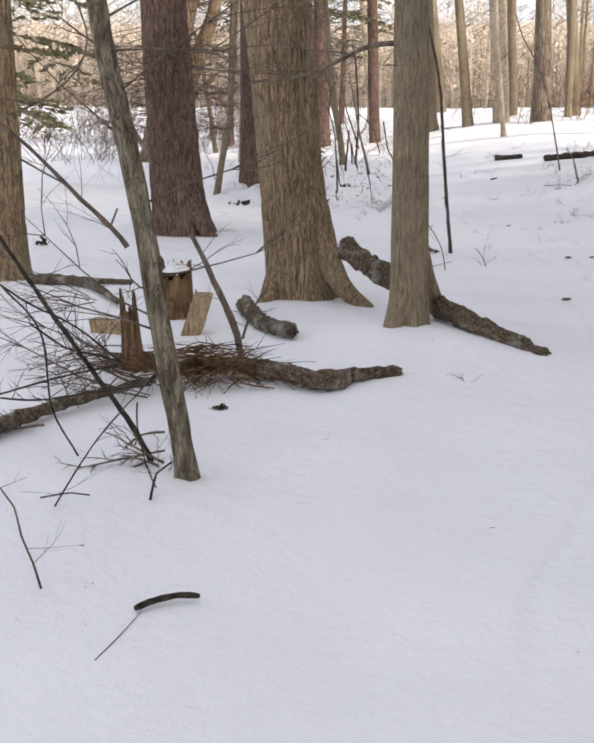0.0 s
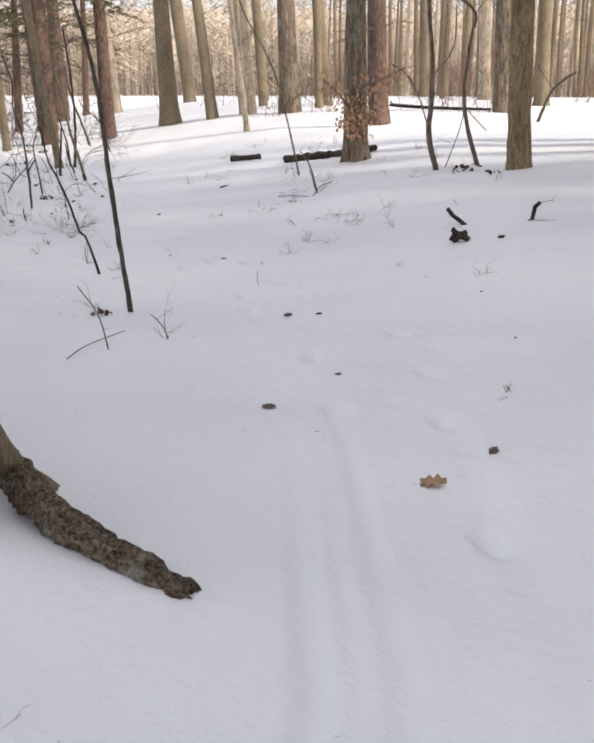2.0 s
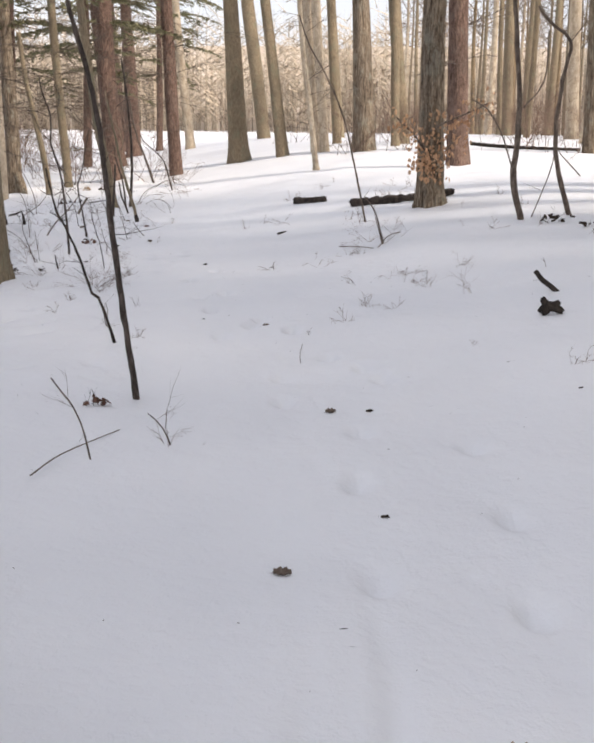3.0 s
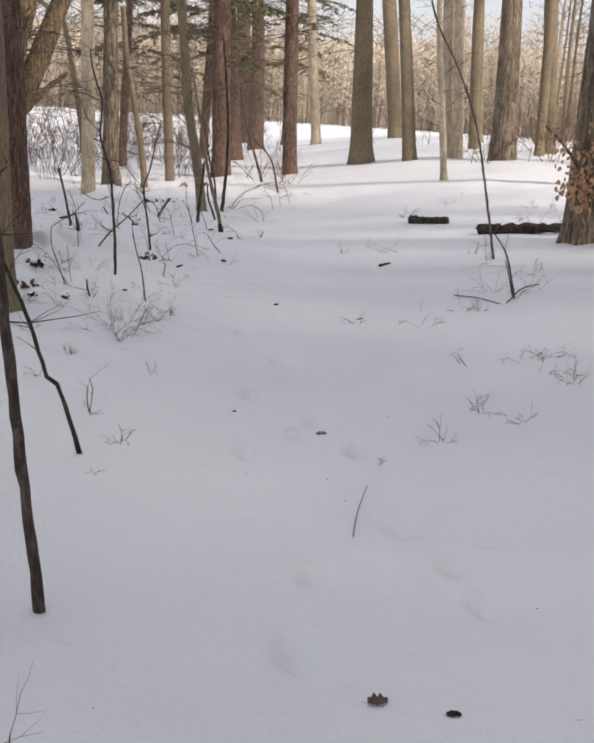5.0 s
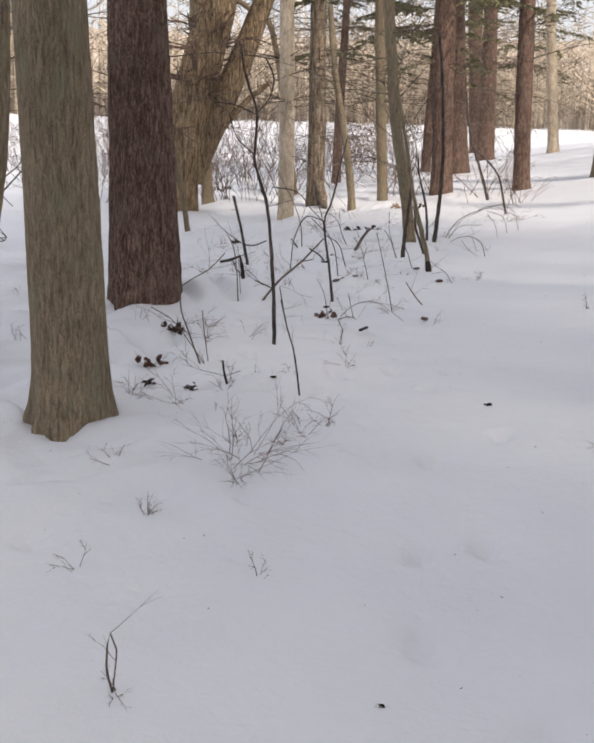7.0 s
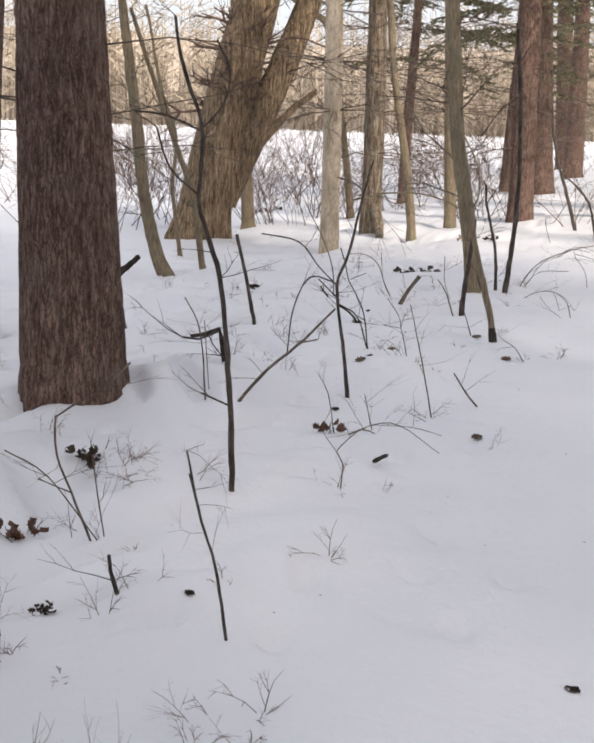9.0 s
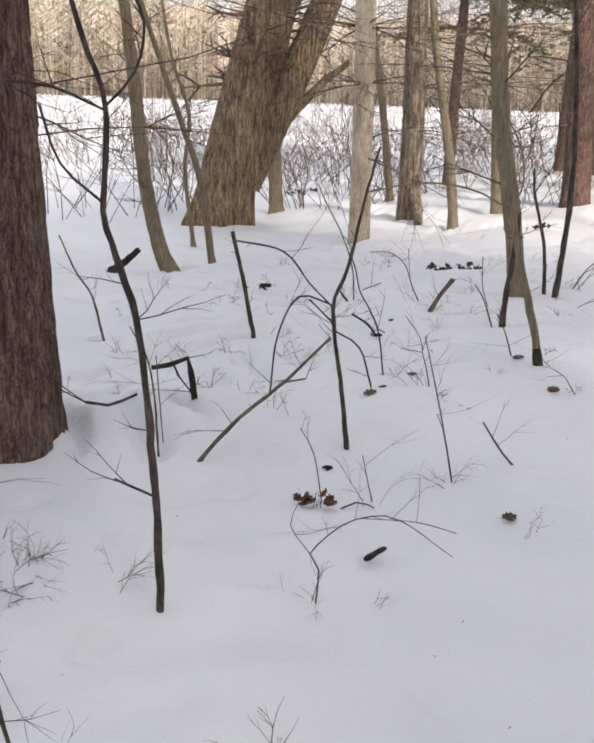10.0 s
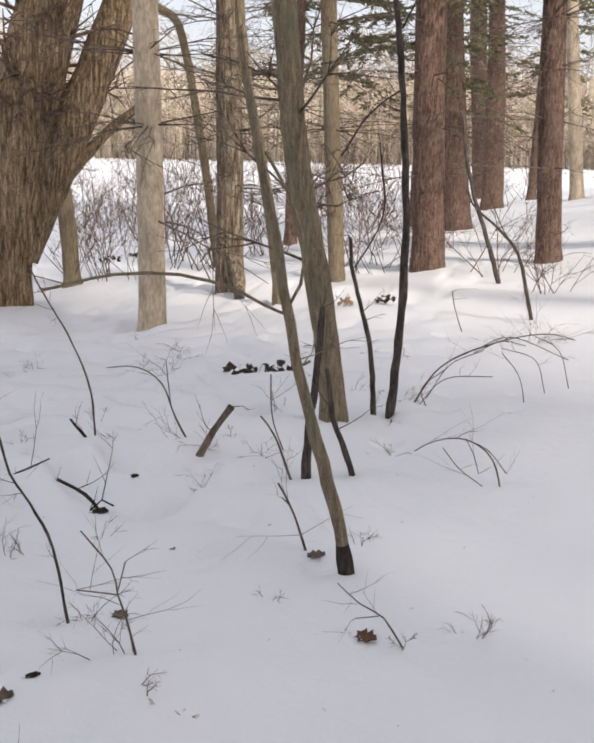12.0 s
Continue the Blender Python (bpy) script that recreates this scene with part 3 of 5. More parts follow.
def stump(name, label, category, seed, r0, r1, line):
    """A rotten stump with a splintered rim, hollow inside, and a cap of snow."""
    rng = random.Random(seed)
    at, top = Vector(line[0]), Vector(line[1])
    thing = empty(name, at, label, category)
    h, sides, g = (top - at).length, 36, Geo()
    lean = (top - at) / h
    rim = [h * (0.75 + 0.5 * rng.random() ** 2) for _ in range(sides)]
    levels = [-0.06, 0.02, 0.08, 0.2, 0.35, 0.5, 0.65, 0.8, 0.92, 1.0]
    for f in levels:
        for k in range(sides):
            a = math.tau * k / sides
            r = (r0 * (1 + 0.25 * math.exp(-max(f, 0) * 9)) * (1 - f) + r1 * f) * (1 + 0.07 * noise.noise(Vector((math.cos(a) * 4, math.sin(a) * 4, f * 1.5 + seed))) * 2)
            g.v.append(lean * (f * rim[k] if f > 0 else f) + Vector((math.cos(a), math.sin(a), 0)) * r)
    for f in (1.0, 0.7):
        for k in range(sides):
            a = math.tau * k / sides
            g.v.append(lean * f * rim[k] * 0.97 + Vector((math.cos(a), math.sin(a), 0)) * r1 * (0.78 if f == 1.0 else 0.5))
    for i in range(len(levels) + 1):
        for k in range(sides):
            a, b = i * sides + k, i * sides + (k + 1) % sides
            g.f.append((a, b, b + sides, a + sides))
    g.f.append(tuple((len(levels) + 1) * sides + k for k in range(sides)))
    part("wood", g, BARK["rot"], thing)
    if seed == 1:
        cap = Geo()
        for i in range(7):
            for k in range(20):
                a = math.tau * k / 20
                f = i / 6
                cap.v.append(lean * (h * 0.9 + 0.06 * math.cos(f * 1.5)) + Vector((math.cos(a), math.sin(a), 0)) * r1 * 0.92 * f * (1 + 0.15 * math.sin(3 * a + 1)))
        for i in range(6):
            for k in range(20):
                a, b = i * 20 + k, i * 20 + (k + 1) % 20
                cap.f.append((a, a + 20, b + 20, b))
        part("snow_cap", cap, SNOW, thing, "small cap of snow")
    return thing


def board(name, label, category, r0, r1, line):
    """A split piece of wood with broken edges."""
    a, b = Vector(line[0]), Vector(line[1])
    rng = random.Random(5)
    d = (b - a).normalized()
    s = d.cross(Vector((0, 1, 0.1))).normalized()
    u = d.cross(s)
    g, n = Geo(), 9
    for i in range(n + 1):
        f = i / n
        p = (b - a) * f - d * (0.03 if i == 0 else 0)
        r = r0 + (r1 - r0) * f
        for cs, cu in ((-1, -0.5), (-0.8, -0.62), (0.8, -0.6), (1, -0.45), (1, 0.45), (0.85, 0.6), (-0.8, 0.55), (-1, 0.4)):
            j = rng.uniform(0.93, 1.06)
            g.v.append(p + s * cs * r * j + u * cu * r * j + d * (rng.uniform(-0.02, 0.02) if i in (0, n) else 0))
    for i in range(n):
        for k in range(8):
            p, q = i * 8 + k, i * 8 + (k + 1) % 8
            g.f.append((p, q, q + 8, p + 8))
    g.f += [tuple(reversed(range(8))), tuple(n * 8 + k for k in range(8))]
    ob = new(name, g.mesh(name, BARK["split"], False))
    ob.location = a
    return tagged(ob, label, category)


# ---- leaves, weeds, shrubs ----
def leaf_blade(g, at, way, up, size, curl, rng, lobes=0.45):
    """One lobed, curled oak leaf with a stalk."""
    way, up = Vector(way).normalized(), Vector(up).normalized()
    side = way.cross(up).normalized()
    up = side.cross(way)
    n, rows = 13, []
    for i in range(n):
        f = i / (n - 1)
        w = size * 0.32 * math.sin(math.pi * min(1, f * 0.92 + 0.06)) ** 0.7 * (1 + lobes * math.cos(f * 19))
        row = []
        for k in (-1, -0.5, 0, 0.5, 1):
            lift = curl * size * (0.5 * k * k * abs(k) + 0.35 * (f - 0.5) ** 2) + rng.uniform(-0.02, 0.02) * size
            row.append(Vector(at) + way * (f - 0.5) * size + side * k * w + up * lift)
        rows.append(row)
    base = len(g.v)
    for row in rows:
        g.v += row
    for i in range(n - 1):
        for k in range(4):
            a = base + i * 5 + k
            g.f.append((a, a + 1, a + 6, a + 5))
    g.tube([Vector(at) - way * size * 0.5, Vector(at) - way * size * 0.78 + up * size * 0.06], [size * 0.012, size * 0.008], 4)


LEAF_WORDS = {"tan": "pale tan oak leaf lying curled on the snow", "orange": "orange-brown dead leaf on the snow", "red": "reddish brown dead leaf on the snow", "grey": "grey-brown withered leaf on the snow", "dark": "dark scrap of bark or leaf on the snow"}
leaf_count = [0]


def leaf(kind, at, size):
    leaf_count[0] += 1
    rng = random.Random(leaf_count[0])
    g = Geo()
    size = min(max(size, 0.02), 0.16)
    a = rng.uniform(-0.6, 0.6)
    leaf_blade(g, (0, 0, size * 0.10), (math.cos(a), math.sin(a), rng.uniform(-0.1, 0.2)), (rng.uniform(-0.3, 0.3), rng.uniform(-0.5, 0.1), 1), size, rng.uniform(0.15, 0.55), rng, 0.12 if kind == "dark" else 0.45)
    if kind == "dark":
        leaf_blade(g, (0.1 * size, 0, size * 0.12), (math.cos(a + 1), math.sin(a + 1), 0.3), (0.2, -0.5, 0.8), size * 0.6, 0.6, rng, 0.1)
    ob = new("dead_leaf", g.mesh("dead_leaf", LEAF[kind]))
    ob.location = (at[0], at[1], float(snow_height(at[0], at[1])) - 0.004)
    return tagged(ob, LEAF_WORDS[kind], "leaf", "leaves on the snow")


def clump_blades(kind):
    """Three leaf shapes that the clumps of one colour share."""
    made = []
    for s in range(3):
        g = Geo()
        leaf_blade(g, (0, 0, 0), (1, 0, 0), (0, 0, 1), 1.0, 0.3 + 0.3 * s, random.Random(s))
        made.append(g.mesh("leaf", LEAF[kind]))
    return made


BLADES = {k: clump_blades(k) for k in LEAF}


def leaf_clump(kind, at, size):
    leaf_count[0] += 1
    rng = random.Random(leaf_count[0])
    words = {"red": "clump of reddish brown dead leaves in the snow", "dark": "clump of dark withered leaves in the snow", "tan": "clump of pale tan dead leaves in the snow"}
    thing = empty("leaf_clump", (at[0], at[1], float(snow_height(at[0], at[1]))), words[kind], "leaves", "clumps of dead leaves")
    for _ in range(11):
        ob = new("leaf", BLADES[kind][rng.randrange(3)])
        ob.parent = thing
        s = min(0.065, size * rng.uniform(0.2, 0.36))
        p = (rng.gauss(0, size * 0.28), rng.gauss(0, size * 0.2), abs(rng.gauss(0, size * 0.14)) + 0.01)
        ob.matrix_basis = pose(*p, rng.uniform(-70, 70), rng.uniform(-60, 30), rng.uniform(0, 360)) @ Matrix.Diagonal((s, s, s, 1))
    for _ in range(3):
        g = Geo()
        twig_spray(g, (rng.gauss(0, size * 0.2), rng.gauss(0, size * 0.2), -0.01), (rng.gauss(0, 0.6), rng.gauss(0, 0.6), 1), size * rng.uniform(0.4, 0.8), 0.0025, rng, 1, 0, 3, 2)
        part("stalk", g, BARK["dark"], thing)
    return thing


def brush_pile(label, at, size):
    """A heap of fine twigs lying this way and that."""
    rng = random.Random(77)
    g = Geo()
    for _ in range(190):
        x, y = rng.gauss(0, size * 0.3), rng.gauss(0, size * 0.16)
        z = rng.uniform(0, 0.26) * size * math.exp(-(x / (size * 0.42)) ** 2)
        a = rng.gauss(0, 0.6) + (math.pi if rng.random() < 0.5 else 0)
        twig_spray(g, (x, y, z + 0.01), (math.cos(a), math.sin(a) * 0.6, rng.gauss(0, 0.22)), size * rng.uniform(0.25, 0.6), rng.uniform(0.002, 0.006), rng, 1, -0.09, 4, 2)
    ob = new("brush_pile", g.mesh("brush_pile", BARK["rot"]))
    ob.location = at
    return tagged(ob, label, "brush", kind="stuff")


def fallen_top(label, at, size, seed):
    """The top of a dead tree lying in the snow, a spray of bare twigs."""
    rng = random.Random(seed)
    thing = empty("fallen_branch", at, label, "branch")
    for _ in range(5):
        g = Geo()
        a = math.pi + rng.gauss(0, 0.7)
        twig_spray(g, (rng.gauss(0, 0.05), rng.gauss(0, 0.15), 0.03), (math.cos(a), math.sin(a) * 0.8, rng.uniform(0.0, 0.55)), size * rng.uniform(0.6, 1.1), rng.uniform(0.004, 0.008), rng, 2, -0.03, 4, 4)
        part("branch", g, BARK["twig"], thing)
    return thing


def leafy_branch(name, label, seed, r0, r1, *lines):
    """A thin branch that keeps its withered leaves through the winter."""
    rng = random.Random(seed)
    at = Vector(lines[0][0])
    thing = empty(name, at, label, "branch")
    for line in lines:
        g = Geo()
        pts = spline([Vector(p) - at for p in line], 0.08)
        g.tube(pts, [r0 + (r1 - r0) * i / len(pts) for i in range(len(pts))], 5)
        part("branch", g, BARK["twig"], thing)
        for _ in range(80):
            ob = new("leaf", BLADES["orange"][rng.randrange(3)])
            ob.parent = thing
            s = rng.uniform(0.03, 0.06)
            p = pts[rng.randrange(len(pts))] + Vector((rng.gauss(0, 0.08), rng.gauss(0, 0.08), rng.gauss(-0.02, 0.08)))
            ob.matrix_basis = pose(*p, rng.uniform(-180, 180), rng.uniform(20, 110), rng.uniform(0, 360)) @ Matrix.Diagonal((s, s, s, 1))
    return thing


def weed(at, size):
    leaf_count[0] += 1
    rng = random.Random(leaf_count[0])
    g = Geo()
    for _ in range(rng.randint(3, 5) + (9 if size > 0.45 else 0)):
        twig_spray(g, (rng.gauss(0, size * 0.12), rng.gauss(0, size * 0.12), -0.02), (rng.gauss(0, 0.7), rng.gauss(0, 0.5), rng.uniform(0.4, 1.1)), size * rng.uniform(0.45, 0.95), rng.uniform(0.0012, 0.0024), rng, 2, -0.07, 3, 3)
    ob = new("dead_weed", g.mesh("dead_weed", BARK["shrub"]))
    ob.location = (at[0], at[1], float(snow_height(at[0], at[1])))
    return tagged(ob, "thin dry weed stalks poking through the snow", "plant", "dry weeds in the snow")


def shrub(at, size):
    leaf_count[0] += 1
    rng = random.Random(leaf_count[0])
    g = Geo()
    for _ in range(9):
        twig_spray(g, (rng.gauss(0, size * 0.15), rng.gauss(0, size * 0.15), -0.04), (rng.gauss(0, 0.45), rng.gauss(0, 0.45), 1), size * rng.uniform(0.7, 1.2), rng.uniform(0.004, 0.010), rng, 2, 0.0, 3, 4)
    ob = new("bare_shrub", g.mesh("bare_shrub", BARK["shrub"]))
    ob.location = (at[0], at[1], float(snow_height(at[0], at[1])))
    return tagged(ob, "bare many-stemmed shrub with fine brown twigs", "shrub", "bare shrubs")


# ---- what stands where ----
# the large trees by the path
tree('oak', 'tall oak with furrowed grey-brown bark and a flared foot', 1, (0.03, 7.453, 0.082), 0.241, 0.221, (-0.211, 0.001, 2.054))
tree('maple', 'slim grey-brown maple with tight bark', 2, (0.66, 6.062, 0.197), 0.120, 0.096, (-0.04, 0.004, 1.825))
tree('pine', 'dark red-brown pine with flaky bark and dead twigs', 4, (-1.26, 11.135, 0.079), 0.303, 0.234, (-0.116, -0.013, 2.363))
tree('oak', 'weathered pale brown oak with spreading roots', 6, (-2.371, 8.365, 0.073), 0.195, 0.116, (0.028, 0.008, 2.128))
tree('maple', 'straight grey-barked maple beside the trail', 8, (-0, 14.45, 0.049), 0.204, 0.174, (-0.047, -0.019, 2.029))
tree('pine', 'massive red-brown pine with deep furrowed bark', 9, (-0.682, 17.378, 0.17), 0.305, 0.227, (-0.02, -0.011, 2.022))
tree('pine', 'slim reddish trunk half hidden by a massive pine', 10, (-2.513, 19.26, -0.003), 0.089, 0.114, (0.146, 0.097, 2.408))
tree('pine', 'slender dark-barked pine standing alone', 11, (2.17, 30.024, 0.273), 0.166, 0.151, (-0.187, 0, 3.6))
tree('maple', 'grey-brown maple with a flared foot', 12, (3.765, 30.811, 0.577), 0.273, 0.193, (-0.216, 0.015, 3.474))
tree('maple', 'grey maple leaning slightly beside its neighbour', 13, (4.722, 29.707, 0.734), 0.163, 0.123, (-0.408, 0.046, 3.26))
tree('maple', 'grey maple behind a pair of trunks', 14, (5.603, 42.381, 0.959), 0.182, 0.237, (-0.532, 0.052, 4.329))
tree('beech', 'pale smooth-barked tree at the edge of the field', 15, (3.03, 44.105, 0.528), 0.183, 0.149, (-0.452, 0.011, 4.768))
tree('pine', 'red-brown pine with dead lower branches', 16, (0.697, 29.625, 0.151), 0.215, 0.194, (-0.113, -0.01, 3.221))
tree('pine', 'dark pine close behind another pine', 17, (0.544, 36.627, 0.186), 0.298, 0.271, (-0.383, -0.026, 4.145))
tree('pine', 'orange-brown pine at the edge of the wood', 18, (0.947, 43.688, 0.249), 0.326, 0.199, (-0.193, -0.007, 5.047))
tree('pine', 'thin brown pine at the edge of the wood', 19, (0.29, 51.271, 0.191), 0.238, 0.277, (-0.404, -0.017, 5.634))
tree('beech', 'pale cream-barked tree with a straight stem', 20, (-1.309, 25.137, 0.003), 0.126, 0.109, (-0.04, -0.015, 2.766))
tree('oak', 'dark furrowed oak with an exposed root', 21, (-1.403, 27.909, 0), 0.171, 0.147, (-0.018, -0.005, 3.151))
tree('maple', 'mossy green-brown maple with thin twigs', 22, (-0.314, 28.768, 0.079), 0.097, 0.097, (-0.173, -0.031, 3.18))
tree('oak', 'oak with deep furrowed bark beside a fallen log', 23, (4.979, 16.889, 0.584), 0.187, 0.134, (-0.024, 0.006, 2.358))
tree('pine', 'red-brown trunk behind a furrowed oak', 24, (6.99, 22.548, 0.851), 0.199, 0.177, (-0.119, 0.036, 2.701))
tree('oak', 'light brown oak with an orange scarred foot', 25, (6.028, 13.824, 0.691), 0.139, 0.129, (-0.081, 0.037, 2.017))
tree('oak', 'dark mossy oak behind a lighter trunk', 26, (10.631, 25.193, 1), 0.216, 0.206, (-0.09, 0.039, 2.963))
tree('oak', 'lichen-spotted oak with a flared foot', 27, (6.448, 28.358, 0.914), 0.282, 0.198, (-0.129, 0.027, 3.146))
tree('beech', 'pale thin tree, one of a close pair', 28, (5.693, 29.38, 0.859), 0.117, 0.117, (-0.234, 0.039, 3.257))
tree('beech', 'pale thin tree leaning to one side', 29, (5.544, 29.7, 0.847), 0.130, 0.130, (-0.275, 0.044, 3.29))
tree('maple', 'thin grey trunk in the wood', 30, (6.661, 33.124, 0.998), 0.120, 0.120, (-0.248, 0.045, 3.506))
tree('maple', 'thin grey trunk in the wood', 31, (7.562, 29.949, 1.008), 0.109, 0.109, (-0.128, 0.03, 3.249))
tree('maple', 'thin grey trunk in the wood', 35, (7.999, 30.894, 1.04), 0.145, 0.161, (-0.319, 0.078, 3.288))
tree('maple', 'thin grey trunk in the wood', 36, (7.473, 37.248, 1.085), 0.135, 0.149, (-0.356, 0.063, 3.831))
# leaning and crooked stems
crooked('willow_tree', 'thick leaning willow with shaggy torn bark', 'tree', BARK['willow'], 41, 0.4192, 0.2545, [(-3.607, 26.336, -0.109), (-3.451, 26.409, 0.69), (-3.263, 26.498, 1.608), (-3.054, 26.596, 2.497), (-2.837, 26.698, 3.464), (-2.365, 26.921, 6.348)], [(-3.319, 26.471, 0.457), (-2.92, 26.659, 1.387), (-2.599, 26.81, 2.179), (-2.358, 26.924, 2.84), (-2.113, 27.039, 3.593), (-1.791, 27.191, 4.934)], [(-2.866, 26.685, 1.217), (-2.446, 26.883, 1.707), (-2.08, 27.055, 2.034)])
crooked('mossy_sapling', 'crooked mossy young tree with a bare lower trunk', 'tree', BARK['moss'], 42, 0.0500, 0.0310, [(-0.409, 3.829, 0.05), (-0.478, 3.821, 0.406), (-0.527, 3.815, 0.738), (-0.560, 3.811, 1.002), (-0.618, 3.804, 1.34), (-0.672, 3.798, 1.599), (-0.703, 3.795, 1.817), (-0.736, 3.791, 2.19), (-0.735, 3.791, 2.814)])
crooked('mossy_tree', 'crooked mossy tree leaning over a clump of stems', 'tree', BARK['maple'], 43, 0.0779, 0.0649, [(0.94, 21.969, 0.147), (0.876, 21.958, 0.572), (0.787, 21.942, 1.08), (0.697, 21.926, 1.545), (0.635, 21.915, 2.088), (0.591, 21.907, 2.498), (0.5, 21.891, 3.406)])
crooked('curved_tree', 'thin grey tree with a swept curved foot', 'tree', BARK['maple'], 44, 0.0870, 0.0435, [(-2.409, 22.623, -0.043), (-2.537, 22.564, 0.208), (-2.649, 22.511, 0.821), (-2.73, 22.474, 1.639), (-2.802, 22.441, 2.294), (-2.881, 22.404, 3.008)])
crooked('grey_tree', 'short grey trunk beside the leaning willow', 'tree', BARK['maple'], 45, 0.1156, 0.0867, [(-3.473, 28.225, -0.107), (-3.532, 28.198, 0.773), (-3.61, 28.163, 1.385), (-3.695, 28.124, 2.41), (-3.736, 28.105, 3.705)])
crooked('leaning_tree', 'dark leaning trunk with a bare top', 'tree', BARK['maple'], 46, 0.0738, 0.0443, [(-0.568, 26.93, 0.054), (-0.663, 26.907, 0.799), (-0.817, 26.871, 1.648), (-0.942, 26.841, 2.333), (-1.043, 26.817, 3.262)])
crooked('curved_tree', 'tall bent tree with a curved crown', 'tree', BARK['maple'], 47, 0.0746, 0.0543, [(-2.397, 30.77, -0.059), (-2.545, 30.725, 1.008), (-2.707, 30.676, 2.041), (-2.852, 30.633, 2.856), (-2.988, 30.592, 3.284), (-3.262, 30.509, 3.459), (-3.654, 30.39, 3.748)])
crooked('leaning_tree', 'dark slanting trunk in the thicket', 'tree', BARK['maple'], 48, 0.0400, 0.0200, [(-2.14, 22.968, -0.034), (-2.257, 22.912, 0.752), (-2.417, 22.834, 1.291), (-2.573, 22.758, 1.773), (-2.74, 22.677, 2.317), (-2.853, 22.622, 2.694)])
crooked('leaning_tree', 'thin dark slanting trunk in the thicket', 'tree', BARK['maple'], 49, 0.0300, 0.0180, [(-3.059, 24.484, -0.082), (-3.158, 24.434, 0.729), (-3.125, 24.45, 1.367), (-3.289, 24.368, 1.935), (-3.401, 24.311, 2.624), (-3.458, 24.283, 2.892)])
crooked('leaning_tree', 'grey leaning trunk behind a dark pine', 'tree', BARK['maple'], 50, 0.0568, 0.0426, [(-1.24, 15.682, 0.041), (-1.141, 15.69, 0.571), (-1.008, 15.7, 1.323), (-0.944, 15.705, 2.319), (-0.909, 15.708, 3.219)])
crooked('thin_tree', 'thin brown tree leaning over the snow', 'tree', BARK['beech'], 51, 0.0671, 0.0431, [(4.781, 24.699, 0.659), (4.623, 24.725, 1.859), (4.49, 24.747, 2.847), (4.385, 24.764, 3.987)])
# saplings and twigs standing in the snow
sticks('sapling', 'thin bare sapling standing in the snow', 'sapling', BARK['sap'], 1, 0.0186, 0.0100, [(1.468, 9.88, 0.083), (1.414, 9.881, 0.472), (1.36, 9.882, 0.975), (1.309, 9.883, 1.51), (1.241, 9.885, 1.868), (1.154, 9.887, 2.214), (1.104, 9.888, 2.502)])
sticks('sapling', 'crooked black sapling bent like a hook', 'sapling', BARK['dark'], 3, 0.0116, 0.0063, [(1.317, 11.337, 0.075), (1.201, 11.316, 0.395), (1.158, 11.307, 0.431), (1.083, 11.293, 0.671), (1.003, 11.278, 0.872), (0.947, 11.267, 0.99), (0.894, 11.257, 1.26)])
sticks('sapling', 'thin bare sapling standing in the snow', 'sapling', BARK['sap'], 4, 0.0144, 0.0063, [(0.612, 16.412, 0.054), (0.604, 16.408, 0.33), (0.579, 16.398, 0.697), (0.549, 16.385, 0.994), (0.496, 16.363, 1.18), (0.467, 16.35, 1.311), (0.476, 16.354, 1.584), (0.448, 16.342, 1.693), (0.392, 16.319, 1.874), (0.373, 16.31, 2.022)], [(0.477, 16.354, 1.6), (0.548, 16.385, 1.688), (0.573, 16.395, 1.82), (0.523, 16.374, 1.939)], [(0.467, 16.35, 1.328), (0.356, 16.303, 1.439), (0.307, 16.283, 1.596)], [(0.548, 16.385, 0.768), (0.469, 16.351, 0.732), (0.407, 16.325, 0.741)], [(0.592, 16.404, 0.442), (0.483, 16.357, 0.498)], [(0.476, 16.354, 1.584), (0.345, 16.299, 1.643), (0.229, 16.249, 1.656)])
sticks('sapling', 'thin bare sapling standing in the snow', 'sapling', BARK['sap'], 5, 0.0122, 0.0049, [(0.718, 18.097, 0.054), (0.675, 18.085, 0.354), (0.624, 18.072, 0.717), (0.679, 18.087, 0.908), (0.722, 18.098, 1.141), (0.788, 18.116, 1.436)], [(0.624, 18.072, 0.729), (0.518, 18.044, 0.832), (0.402, 18.013, 0.969), (0.198, 17.958, 1.008)], [(0.619, 18.070, 0.740), (0.474, 18.032, 0.771), (0.387, 18.009, 0.588), (0.359, 18.001, 0.316)], [(0.638, 18.076, 0.621), (0.744, 18.104, 0.552), (0.804, 18.120, 0.371)], [(0.638, 18.076, 0.645), (0.520, 18.044, 0.761)])
sticks('fallen_branch', 'long straight branch slanting down to the snow', 'branch', BARK['twig'], 6, 0.0105, 0.0060, [(0.225, 17.347, 0.149), (0.355, 17.58, 0.29), (0.49, 17.82, 0.43), (0.63, 18.03, 0.60)], [(0.49, 17.82, 0.43), (0.58, 17.86, 0.45)])
sticks('sapling', 'thin bare sapling standing in the snow', 'sapling', BARK['sap'], 7, 0.0158, 0.0123, [(-0.553, 20.102, 0.041), (-0.629, 20.074, 0.394), (-0.707, 20.046, 0.746)])
